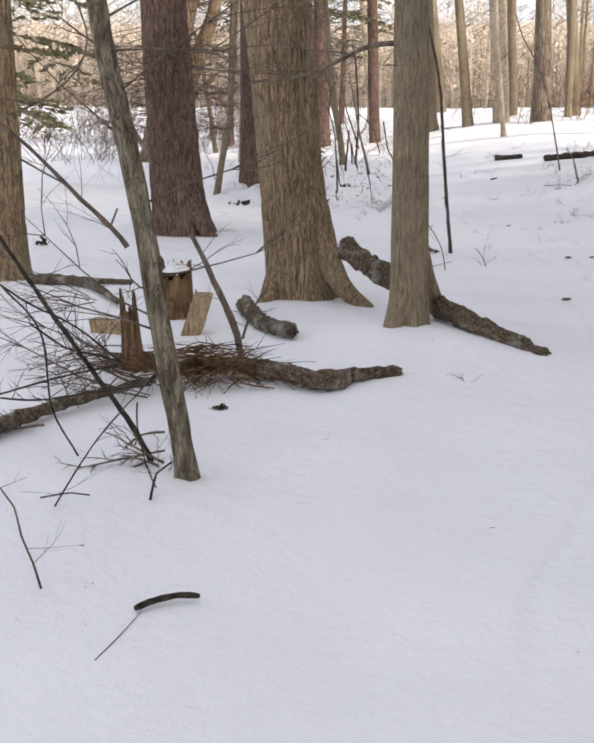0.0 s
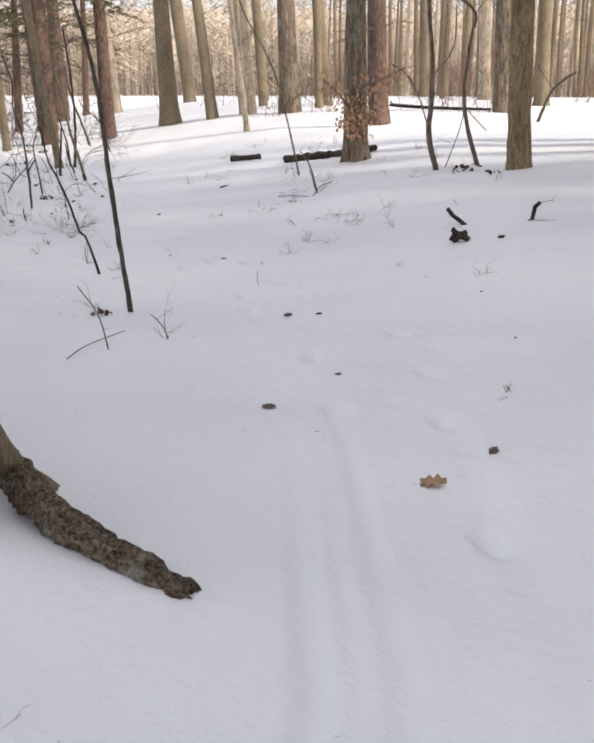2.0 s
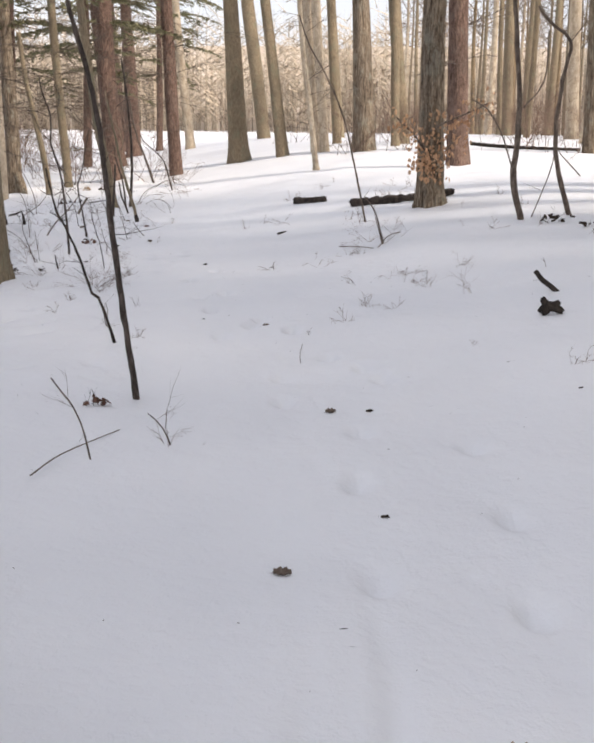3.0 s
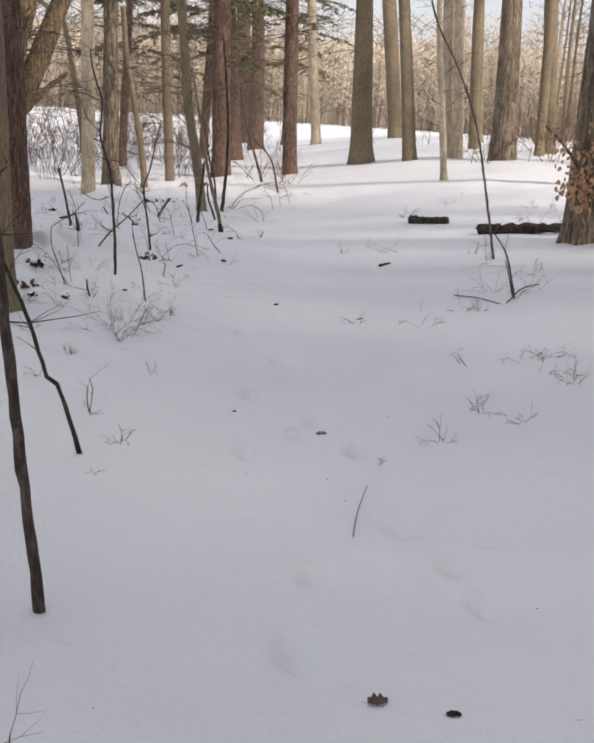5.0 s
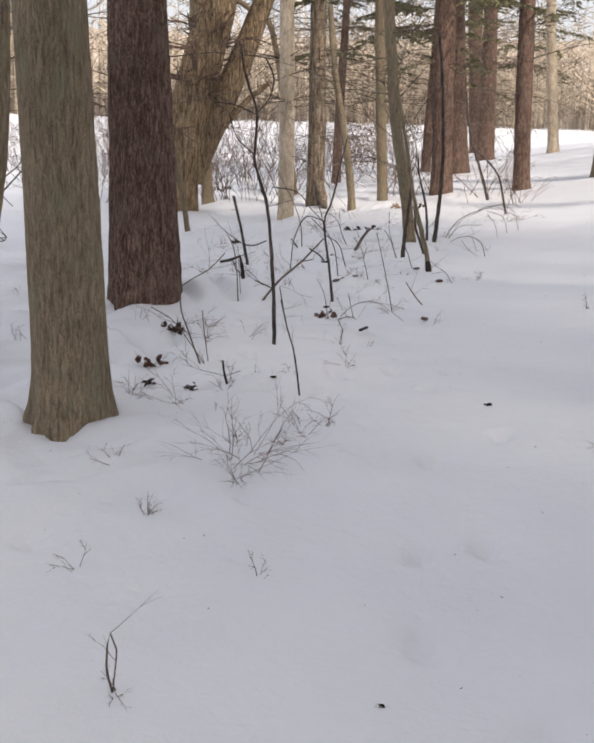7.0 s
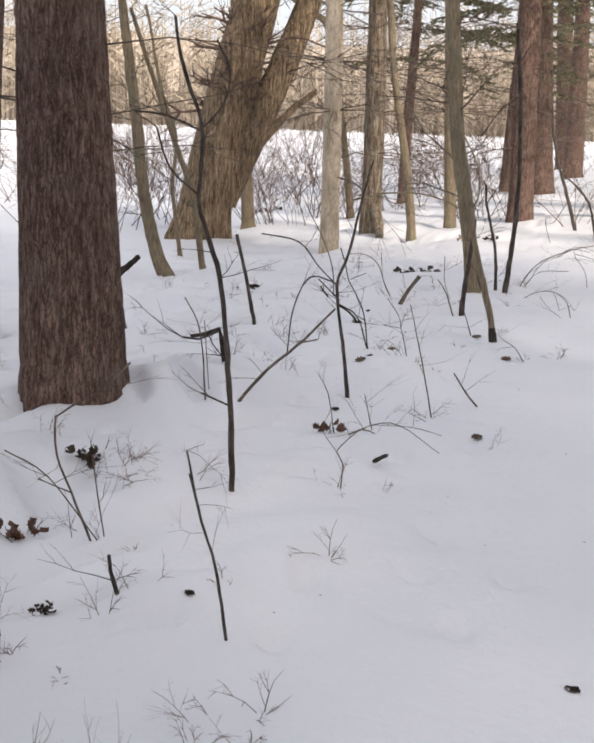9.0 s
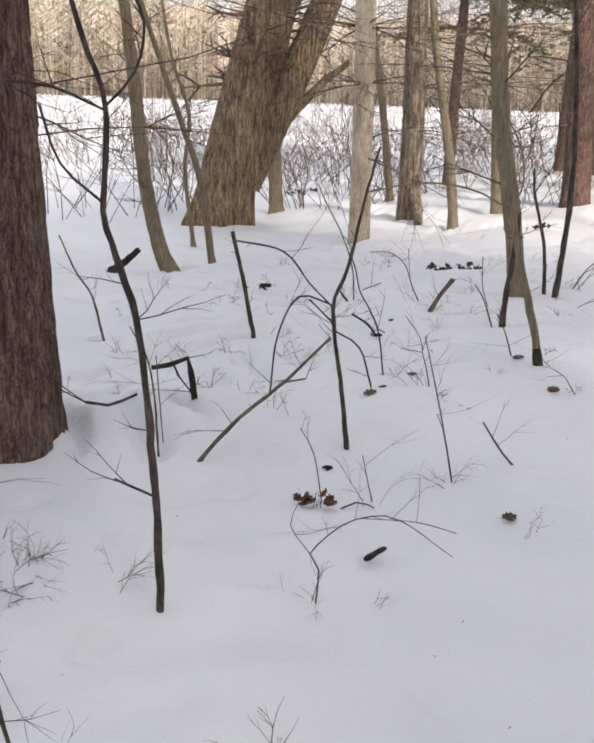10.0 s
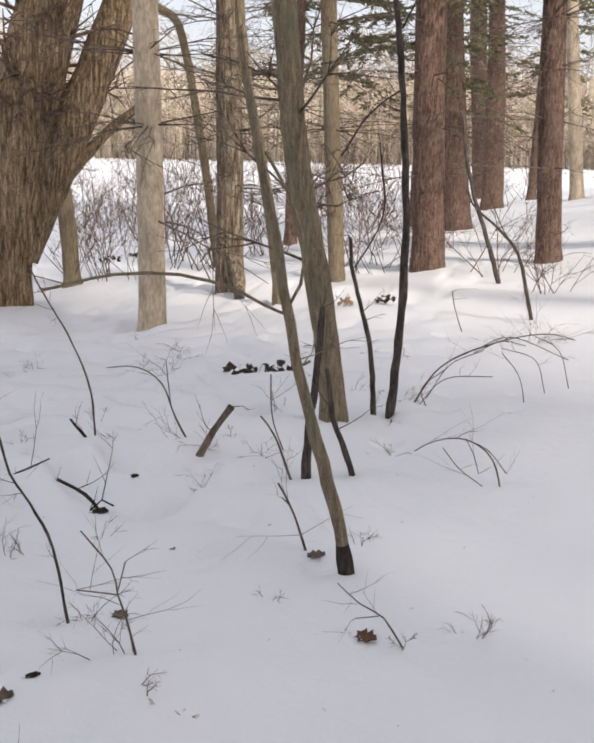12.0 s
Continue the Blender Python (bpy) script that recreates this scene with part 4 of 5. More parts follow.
sticks('hooked_branch', 'broken branch standing hooked in the snow', 'branch', BARK['dark'], 8, 0.0171, 0.0100, [(-0.059, 18.12, 0.18), (-0.09, 18.103, 0.34), (-0.102, 18.096, 0.406), (-0.174, 18.056, 0.374), (-0.25, 18.013, 0.363)], [(-0.157, 18.065, 0.374), (-0.133, 18.078, 0.31), (-0.084, 18.106, 0.235)])
sticks('sapling', 'thin bare sapling standing in the snow', 'sapling', BARK['sap'], 9, 0.0059, 0.0030, [(1.076, 15.138, 0.055), (1.031, 15.122, 0.307), (0.988, 15.107, 0.461), (0.946, 15.091, 0.685)], [(0.988, 15.107, 0.461), (0.953, 15.094, 0.611)])
sticks('bramble', 'thin arching bramble stem', 'plant', BARK['twig'], 10, 0.0054, 0.0036, [(0.329, 15.698, 0.049), (0.246, 15.655, 0.256), (0.202, 15.632, 0.407), (0.202, 15.632, 0.553), (0.25, 15.657, 0.592), (0.357, 15.713, 0.659), (0.441, 15.757, 0.756)], [(0.329, 15.698, 0.061), (0.17, 15.615, 0.324), (0.037, 15.545, 0.43)], [(0.352, 15.711, 0.075), (0.331, 15.699, 0.253), (0.317, 15.692, 0.403)], [(0.246, 15.655, 0.256), (0.14, 15.599, 0.316)])
sticks('twig', 'short bent twig poking out of the snow', 'twig', BARK['dark'], 11, 0.0090, 0.0057, [(0.586, 15.374, 0.051), (0.556, 15.359, 0.118), (0.552, 15.357, 0.176)])
sticks('fork_sapling', 'pale forked sapling with a blackened foot', 'sapling', BARK['maple'], 12, 0.0265, 0.0100, [(1.349, 20.028, 0.085), (1.312, 20.022, 0.243), (1.263, 20.014, 0.419), (1.195, 20.004, 0.66), (1.141, 19.995, 0.862), (1.117, 19.991, 0.995), (1.092, 19.987, 1.109), (1.073, 19.984, 1.254), (1.024, 19.977, 1.475), (0.974, 19.969, 1.706), (0.932, 19.962, 1.96)], [(1.116, 19.991, 1.015), (1.032, 19.978, 1.05), (0.934, 19.962, 1.101), (0.739, 19.931, 1.147), (0.51, 19.895, 1.14), (0.262, 19.856, 1.079)], [(1.109, 19.99, 1.044), (1.151, 19.997, 1.127), (1.155, 19.997, 1.289), (1.096, 19.988, 1.446), (1.023, 19.976, 1.569)], [(1.166, 19.999, 0.846), (1.19, 20.003, 0.861)])
sticks('sapling', 'thin bare sapling standing in the snow', 'sapling', BARK['sap'], 13, 0.0224, 0.0135, [(0.944, 21.152, 0.109), (0.955, 21.154, 0.309), (0.983, 21.16, 0.538), (1, 21.164, 0.872)])
sticks('sapling', 'thin bare sapling standing in the snow', 'sapling', BARK['sap'], 14, 0.0163, 0.0098, [(1.21, 21.054, 0.111), (1.134, 21.043, 0.275), (1.088, 21.036, 0.395), (1.056, 21.031, 0.614)])
sticks('sapling', 'thin bare sapling standing in the snow', 'sapling', BARK['sap'], 15, 0.0256, 0.0135, [(1.195, 22.246, 0.156), (1.231, 22.25, 0.544), (1.246, 22.252, 0.97), (1.228, 22.25, 1.432), (1.193, 22.246, 1.879), (1.145, 22.24, 2.312), (1.115, 22.236, 2.546)], [(1.182, 22.244, 1.903), (1.022, 22.224, 1.777), (0.877, 22.206, 1.549)], [(1.178, 22.244, 2.217), (1.245, 22.252, 2.36)])
sticks('sapling', 'thin bare sapling standing in the snow', 'sapling', BARK['sap'], 16, 0.0158, 0.0092, [(1.13, 22.1, 0.154), (1.096, 22.095, 0.509), (1.03, 22.086, 0.769), (0.977, 22.079, 0.974), (0.966, 22.077, 1.127)], [(0.992, 22.081, 0.962), (1.092, 22.095, 1.131), (1.141, 22.102, 1.283), (1.124, 22.099, 1.457), (1.102, 22.096, 1.628)])
sticks('sapling', 'thin bare sapling standing in the snow', 'sapling', BARK['sap'], 17, 0.0265, 0.0159, [(1.621, 28.301, 0.198), (1.463, 28.297, 0.634), (1.296, 28.293, 1.097), (1.177, 28.29, 1.556), (1.115, 28.289, 2.009)])
sticks('sapling', 'thin bare sapling standing in the snow', 'sapling', BARK['sap'], 18, 0.0185, 0.0082, [(1.986, 25.684, 0.193), (1.897, 25.685, 0.49), (1.82, 25.685, 0.753), (1.633, 25.687, 0.968), (1.443, 25.689, 1.123), (1.353, 25.69, 1.281)], [(1.818, 25.686, 0.773), (1.673, 25.687, 0.97), (1.533, 25.688, 1.287)])
sticks('broken_stake', 'blunt broken stick slanting out of the snow', 'stick', BARK['twig'], 19, 0.0186, 0.0163, [(0.37, 21.205, 0.092), (0.457, 21.233, 0.22), (0.548, 21.263, 0.348)])
sticks('twig', 'forked dark stick leaning out of the snow', 'twig', BARK['dark'], 20, 0.0091, 0.0071, [(0.222, 20.479, 0.066), (0.141, 20.444, 0.124), (0.034, 20.399, 0.198)], [(0.249, 20.49, 0.071), (0.204, 20.471, 0.1), (0.158, 20.451, 0.054)])
sticks('twig', 'forked dark stick leaning out of the snow', 'twig', BARK['dark'], 21, 0.0088, 0.0063, [(-0.291, 21.511, 0.066), (-0.397, 21.464, 0.16)])
sticks('sapling', 'thin bare sapling standing in the snow', 'sapling', BARK['sap'], 22, 0.0054, 0.0039, [(0.527, 19.451, 0.062), (0.484, 19.43, 0.307), (0.425, 19.402, 0.462), (0.37, 19.376, 0.567), (0.348, 19.366, 0.675), (0.313, 19.349, 0.782)], [(0.383, 19.382, 0.566), (0.429, 19.404, 0.587), (0.481, 19.429, 0.611)])
sticks('bramble', 'thin dead stem with side twigs', 'plant', BARK['twig'], 23, 0.0043, 0.0021, [(0.859, 19.234, 0.066), (0.818, 19.219, 0.203), (0.794, 19.209, 0.286), (0.778, 19.203, 0.369), (0.698, 19.172, 0.488)], [(0.794, 19.209, 0.286), (0.682, 19.166, 0.306)], [(0.794, 19.209, 0.294), (0.816, 19.218, 0.389)])
sticks('twig', 'thin upright twig in the snow', 'twig', BARK['twig'], 24, 0.0054, 0.0036, [(1.169, 20.2, 0.083), (1.108, 20.187, 0.218), (1.045, 20.175, 0.348)], [(1.085, 20.183, 0.265), (1.059, 20.177, 0.292)])
sticks('bramble', 'arching dead bramble over the snow', 'plant', BARK['twig'], 25, 0.0056, 0.0028, [(1.286, 22.463, 0.157), (1.454, 22.48, 0.364), (1.741, 22.51, 0.517), (2.028, 22.54, 0.585), (2.201, 22.558, 0.557)], [(1.329, 22.467, 0.117), (1.484, 22.483, 0.295), (1.753, 22.511, 0.323)], [(1.637, 22.499, 0.471), (1.845, 22.521, 0.558), (2.171, 22.555, 0.44)], [(1.381, 22.473, 0.177), (1.507, 22.486, 0.381), (1.69, 22.505, 0.473)], [(1.959, 22.533, 0.051), (1.909, 22.527, 0.316), (1.798, 22.516, 0.464)], [(2.184, 22.556, 0.274), (2.114, 22.549, 0.493), (1.949, 22.532, 0.582)], [(2.053, 22.542, 0.239), (1.986, 22.536, 0.432), (1.796, 22.516, 0.492)], [(1.563, 22.492, 0.578), (1.516, 22.487, 0.714), (1.497, 22.485, 0.809)], [(1.638, 22.499, 0.457), (1.793, 22.515, 0.533), (1.928, 22.529, 0.512)], [(1.399, 22.475, 0.092), (1.351, 22.47, 0.232), (1.481, 22.483, 0.352)])
sticks('bramble', 'dry bent twig with fine side shoots', 'plant', BARK['twig'], 26, 0.0042, 0.0021, [(1.866, 21.038, 0.131), (1.813, 21.037, 0.258), (1.694, 21.036, 0.34), (1.559, 21.035, 0.324), (1.466, 21.035, 0.268)], [(1.705, 21.036, 0.336), (1.79, 21.037, 0.3), (1.878, 21.038, 0.198)], [(1.592, 21.036, 0.294), (1.67, 21.036, 0.202), (1.779, 21.037, 0.128)], [(1.694, 21.036, 0.34), (1.729, 21.037, 0.273), (1.755, 21.037, 0.187)])
sticks('sapling', 'thin bare sapling standing in the snow', 'sapling', BARK['twig'], 27, 0.0125, 0.0080, [(4.068, 16.327, 0.43), (3.921, 16.357, 1.041), (3.78, 16.386, 1.612), (3.594, 16.424, 2.046), (3.374, 16.469, 2.433), (3.265, 16.491, 2.741)], [(3.756, 16.391, 1.651), (3.666, 16.409, 1.93)])
sticks('twig', 'thin leaning twig in the snow', 'twig', BARK['twig'], 28, 0.0055, 0.0040, [(3.873, 14.48, 0.379), (3.777, 14.502, 0.651)])
sticks('sapling', 'crooked forked sapling with twigs', 'sapling', BARK['twig'], 29, 0.0366, 0.0157, [(5.322, 14.533, 0.616), (5.212, 14.573, 1.023), (5.23, 14.566, 1.377), (5.216, 14.572, 1.971), (5.145, 14.597, 2.644), (5.1, 14.614, 3.021)], [(5.208, 14.575, 1.099), (5.081, 14.621, 1.473), (4.934, 14.674, 1.718), (4.785, 14.728, 1.813)], [(5.223, 14.569, 1.676), (5.442, 14.489, 1.976), (5.459, 14.483, 2.459)])
sticks('sapling', 'crooked forked sapling with twigs', 'sapling', BARK['twig'], 30, 0.0289, 0.0131, [(5.827, 14.501, 0.675), (5.686, 14.559, 1.082), (5.632, 14.581, 1.486), (5.678, 14.562, 2.084), (5.715, 14.547, 2.377), (5.508, 14.632, 2.567), (5.407, 14.674, 2.71)], [(5.707, 14.55, 2.352), (5.853, 14.49, 2.571)], [(5.451, 14.656, 0.606), (5.6, 14.594, 1.079), (5.652, 14.573, 1.386)], [(5.886, 14.477, 1.064), (5.682, 14.561, 1.286)])
sticks('sapling', 'thin bare sapling standing in the snow', 'sapling', BARK['sap'], 31, 0.0304, 0.0174, [(9.834, 21.629, 0.929), (10.057, 21.524, 1.485), (10.434, 21.346, 1.828)], [(10.053, 21.525, 1.526), (9.795, 21.647, 1.936)])
sticks('leaning_pole', 'thin dead pole leaning out of a brush pile', 'stick', BARK['twig'], 32, 0.0214, 0.0107, [(-0.3, 5.666, 0.096), (-0.364, 5.663, 0.282), (-0.466, 5.657, 0.523), (-0.586, 5.651, 0.792), (-0.627, 5.649, 0.912)])
sticks('twig', 'thin forked dead twig by the brush pile', 'twig', BARK['twig'], 33, 0.0100, 0.0057, [(-0.341, 6.093, 0.096), (-0.278, 6.097, 0.247), (-0.17, 6.103, 0.419)], [(-0.278, 6.097, 0.247), (-0.193, 6.102, 0.232)])
sticks('dead_sapling', 'dark dead sapling with long bare twigs', 'sapling', BARK['dark'], 34, 0.0127, 0.0058, [(-0.572, 4.02, 0.052), (-0.666, 4.007, 0.203), (-0.806, 3.987, 0.426), (-0.925, 3.97, 0.622), (-1.039, 3.954, 0.812), (-1.134, 3.94, 0.978), (-1.225, 3.927, 1.156)], [(-0.712, 4, 0.478), (-0.821, 3.985, 0.514), (-0.911, 3.972, 0.536), (-1.045, 3.953, 0.64)], [(-0.713, 4, 0.462), (-0.935, 3.969, 0.42), (-1.174, 3.935, 0.356)], [(-0.585, 4.018, 0.376), (-0.846, 3.981, 0.349), (-1.031, 3.955, 0.326), (-1.175, 3.935, 0.341)], [(-0.703, 4.002, 0.472), (-0.87, 3.978, 0.621), (-1.044, 3.953, 0.719), (-1.146, 3.939, 0.795)], [(-0.886, 3.976, 0.086), (-0.978, 3.963, 0.294), (-1.006, 3.959, 0.605), (-1.146, 3.939, 0.795)])
sticks('dead_sapling', 'thin dead branches spreading low over the snow', 'sapling', BARK['dark'], 35, 0.0070, 0.0026, [(-0.552, 3.577, 0.048), (-0.514, 3.583, 0.158), (-0.459, 3.592, 0.201)], [(-0.9, 3.524, 0.021), (-0.729, 3.55, 0.287), (-0.555, 3.577, 0.485), (-0.504, 3.585, 0.536)], [(-0.574, 3.574, 0.433), (-0.577, 3.573, 0.343), (-0.548, 3.578, 0.187), (-0.516, 3.583, 0.102)], [(-0.93, 3.519, 0.087), (-0.821, 3.536, 0.1), (-0.754, 3.546, 0.087)])
sticks('dead_branch', 'long dead branch hanging from a young tree', 'branch', BARK['twig'], 36, 0.0104, 0.0043, [(-0.62, 3.768, 0.969), (-0.677, 3.762, 1.038), (-0.844, 3.743, 1.208), (-0.952, 3.731, 1.324), (-1.044, 3.72, 1.401), (-1.136, 3.71, 1.468)], [(-0.812, 3.747, 1.183), (-0.956, 3.73, 1.266), (-1.049, 3.72, 1.323)], [(-0.682, 3.761, 1.035), (-0.652, 3.765, 1.107)])
sticks('dead_branch', 'bent dead branch on a young tree', 'branch', BARK['twig'], 37, 0.0113, 0.0069, [(-0.662, 3.764, 1.551), (-0.617, 3.769, 1.439), (-0.558, 3.776, 1.333), (-0.501, 3.782, 1.258)], [(-0.609, 3.77, 1.191), (-0.558, 3.775, 1.308), (-0.531, 3.779, 1.39)], [(-0.766, 3.752, 1.816), (-0.732, 3.756, 1.693), (-0.777, 3.751, 1.582), (-0.895, 3.737, 1.486), (-1.043, 3.72, 1.421)])
sticks('twig', 'thin curved twig in the snow', 'twig', BARK['twig'], 38, 0.0043, 0.0022, [(-0.759, 2.875, 0.046), (-0.791, 2.866, 0.136), (-0.819, 2.859, 0.231), (-0.833, 2.855, 0.323), (-0.868, 2.846, 0.386)])
# fallen wood and litter
log('fallen_log', 'mossy fallen log propped behind a maple', 'log', BARK['log'], 1, 0.048, 0.075, [(1.387, 5.58, 0.108), (1.22, 5.75, 0.16), (0.997, 5.98, 0.24), (0.849, 6.36, 0.261), (0.654, 6.68, 0.336), (0.465, 6.9, 0.424), (0.301, 7.05, 0.517)])
log('rotten_log', 'long rotten log half sunk in snow', 'log', BARK['log'], 2, 0.0470, 0.0380, [(0.259, 5.035, 0.148), (0.126, 4.955, 0.14), (-0.065, 5.11, 0.14), (-0.24, 5.222, 0.136), (-0.443, 5.291, 0.129), (-0.661, 5.224, 0.12)])
log('rotten_log', 'short broken piece of rotten log', 'log', BARK['log'], 3, 0.0434, 0.0241, [(0.268, 5.078, 0.136), (0.394, 5.1, 0.141), (0.533, 5.132, 0.146)])
log('rotten_log', 'crumbling grey branch end on the snow', 'log', BARK['log'], 4, 0.0553, 0.0423, [(-0.367, 6.988, 0.13), (-0.229, 6.293, 0.152), (-0.12, 6.047, 0.17), (-0.021, 5.894, 0.183)])
log('fallen_log', 'brown fallen branch lying over the snow', 'log', BARK['log'], 5, 0.0403, 0.0141, [(-1.382, 4.175, 0.085), (-1.314, 4.365, 0.086), (-1.13, 4.663, 0.09), (-0.906, 4.918, 0.096), (-0.743, 5.099, 0.102)])
log('fallen_branch', 'grey branch reaching over the snow beside an oak', 'log', BARK['log'], 6, 0.0374, 0.0187, [(-2.127, 8.089, 0.1), (-1.775, 8.021, 0.103), (-1.545, 7.783, 0.102), (-1.261, 7.168, 0.098)], [(-2.001, 8.191, 0.102), (-1.664, 8.019, 0.104), (-1.28, 7.936, 0.106)])
log('fallen_log', 'short dark log on the snow', 'log', BARK['dark'], 7, 0.0572, 0.0400, [(3.648, 19.501, 0.427), (3.831, 19.201, 0.459), (4.034, 19.076, 0.496)])
log('fallen_log', 'long dark log lying at the foot of an oak', 'log', BARK['dark'], 8, 0.0557, 0.0405, [(4.2, 18.03, 0.515), (4.553, 17.757, 0.574), (4.981, 17.517, 0.638), (5.482, 17.595, 0.705)])
log('fallen_log', 'far thin log lying in the wood', 'log', BARK['dark'], 9, 0.0416, 0.0297, [(9.256, 29.165, 1.086), (9.586, 27.403, 1.063), (10.128, 26.353, 1.053), (10.641, 25.824, 1.049)])
log('stick', 'short dark stick on the snow', 'stick', BARK['dark'], 10, 0.0104, 0.0090, [(-0.468, 2.744, 0.055), (-0.413, 2.797, 0.055), (-0.346, 2.828, 0.055), (-0.286, 2.823, 0.055)])
log('stick', 'thin broken stick on the snow', 'stick', BARK['dark'], 11, 0.0088, 0.0059, [(-0.96, 2.936, 0.053), (-0.91, 2.914, 0.053), (-0.839, 2.877, 0.053)])
log('stick', 'small dark stick on the snow', 'stick', BARK['dark'], 12, 0.0113, 0.0091, [(1.114, 16.998, 0.072), (1.157, 17.119, 0.073)])
log('stick', 'small dark stick on the snow', 'stick', BARK['dark'], 13, 0.0200, 0.0134, [(3.049, 16.622, 0.253), (3.162, 16.706, 0.275)])
log('stick', 'small dark stick on the snow', 'stick', BARK['dark'], 14, 0.0053, 0.0035, [(2.095, 7.079, 0.079), (2.164, 7.081, 0.08)])
sticks('branch_stub', 'crooked broken branch poking from the snow', 'branch', BARK['dark'], 39, 0.0206, 0.0168, [(4.468, 11.24, 0.423), (4.37, 11.28, 0.455), (4.316, 11.302, 0.493), (4.268, 11.321, 0.551)])
sticks('branch_stub', 'crooked broken branch poking from the snow', 'branch', BARK['dark'], 40, 0.0200, 0.0163, [(4.743, 10.952, 0.464), (4.863, 10.897, 0.493), (4.881, 10.888, 0.596), (4.916, 10.872, 0.638)])
log('root_knot', 'black knotted wood lump on the snow', 'log', BARK['dark'], 15, 0.034, 0.022, [(4.09, 10.69, 0.37), (4.15, 10.7, 0.41), (4.22, 10.66, 0.38)], [(4.14, 10.69, 0.4), (4.1, 10.68, 0.44), (4.08, 10.67, 0.47)], [(4.16, 10.69, 0.4), (4.2, 10.68, 0.44)])
sticks('twig', 'thin bent twig leaning out of the snow', 'twig', BARK['twig'], 41, 0.0054, 0.0041, [(1.511, 18.198, 0.076), (1.405, 18.188, 0.126), (1.31, 18.178, 0.258)])
log('twig', 'thin bent twig lying on the snow', 'twig', BARK['twig'], 17, 0.0021, 0.0016, [(2.469, 10.515, 0.102), (2.502, 10.768, 0.105), (2.559, 11.053, 0.111)])
log('twig', 'thin bent twig lying on the snow', 'twig', BARK['twig'], 18, 0.0044, 0.0033, [(3.484, 14.874, 0.311), (3.633, 14.648, 0.338), (3.736, 14.353, 0.355)])
log('twig', 'thin bent twig lying on the snow', 'twig', BARK['twig'], 19, 0.0035, 0.0021, [(1.029, 8.585, 0.086), (1.145, 8.88, 0.087), (1.391, 9.237, 0.086)])
sticks('twig', 'thin bent twig leaning out of the snow', 'twig', BARK['twig'], 42, 0.0049, 0.0037, [(1.279, 8.834, 0.082), (1.222, 8.833, 0.274), (1.111, 8.832, 0.454)])
log('twig', 'thin bent twig lying on the snow', 'twig', BARK['twig'], 20, 0.0019, 0.0011, [(-0.533, 2.467, 0.047), (-0.491, 2.593, 0.047), (-0.448, 2.744, 0.047)])
log('twig', 'small forked twig on the snow', 'twig', BARK['twig'], 21, 0.0026, 0.0013, [(0.875, 5.043, 0.106), (0.908, 5.202, 0.115), (0.884, 5.312, 0.124)], [(0.908, 5.202, 0.115), (0.97, 5.221, 0.114)])
log('twig', 'small forked twig on the snow', 'twig', BARK['twig'], 22, 0.0029, 0.0014, [(0.644, 5.486, 0.151), (0.728, 5.372, 0.136), (0.814, 5.308, 0.127), (0.834, 5.218, 0.119)])
log('twig', 'dark sliver on the snow', 'twig', BARK['dark'], 23, 0.0036, 0.0024, [(0.584, 18.94, 0.066), (0.593, 19.053, 0.065)])
# stumps
stump('tree_stump', 'rotten snow-capped stump with a ragged top', 'stump', 1, 0.1333, 0.1111, [(-0.834, 6.8, 0.073), (-0.816, 6.802, 0.418)])
stump('snag', 'splintered dead snag in a brush pile', 'stump', 2, 0.0625, 0.0442, [(-0.898, 5.508, 0.067), (-0.917, 5.505, 0.416)])
board('wood_piece', 'pale split piece of wood standing in the brush', 'wood', 0.0586, 0.0557, [(-0.655, 6.256, 0.078), (-0.576, 6.264, 0.329)])
board('wood_piece', 'pale broken chunk of wood on the brush pile', 'wood', 0.0507, 0.0447, [(-1.25, 6.36, 0.105), (-1.075, 6.275, 0.108)])
brush_pile('heap of brown twigs and needles over a rotten log', (-0.47, 5.2, 0.1), 0.56)
brush_pile('small heap of brown twigs by a splintered snag', (-0.877, 5.506, 0.067), 0.234)
leafy_branch('oak_branch', 'thin oak branch still holding orange-brown leaves', 51, 0.0150, 0.0090, [(4.888, 16.553, 1.147), (4.675, 16.612, 1.433), (4.467, 16.669, 1.63)], [(4.846, 16.565, 1.467), (5.042, 16.511, 1.588), (5.322, 16.434, 1.71), (5.488, 16.388, 1.8)], [(4.893, 16.552, 1.029), (5.056, 16.507, 1.269), (5.137, 16.485, 1.388)], [(4.832, 16.569, 1.086), (4.744, 16.593, 1.131)])
fallen_top('bare twigs of a fallen tree top on the snow', (-0.977, 5.637, 0.066), 0.878, 1)
fallen_top('bare twigs of a fallen tree top on the snow', (-0.937, 5.244, 0.063), 0.746, 2)
fallen_top('bare twigs of a fallen tree top on the snow', (-0.774, 4.976, 0.063), 0.616, 3)
fallen_top('bare twigs of a fallen tree top on the snow', (-1.149, 4.465, 0.052), 0.472, 4)
fallen_top('bare twigs of a fallen tree top on the snow', (-1.444, 7.251, 0.071), 0.877, 5)
fallen_top('bare twigs of a fallen tree top on the snow', (-0.585, 4.088, 0.053), 0.277, 6)
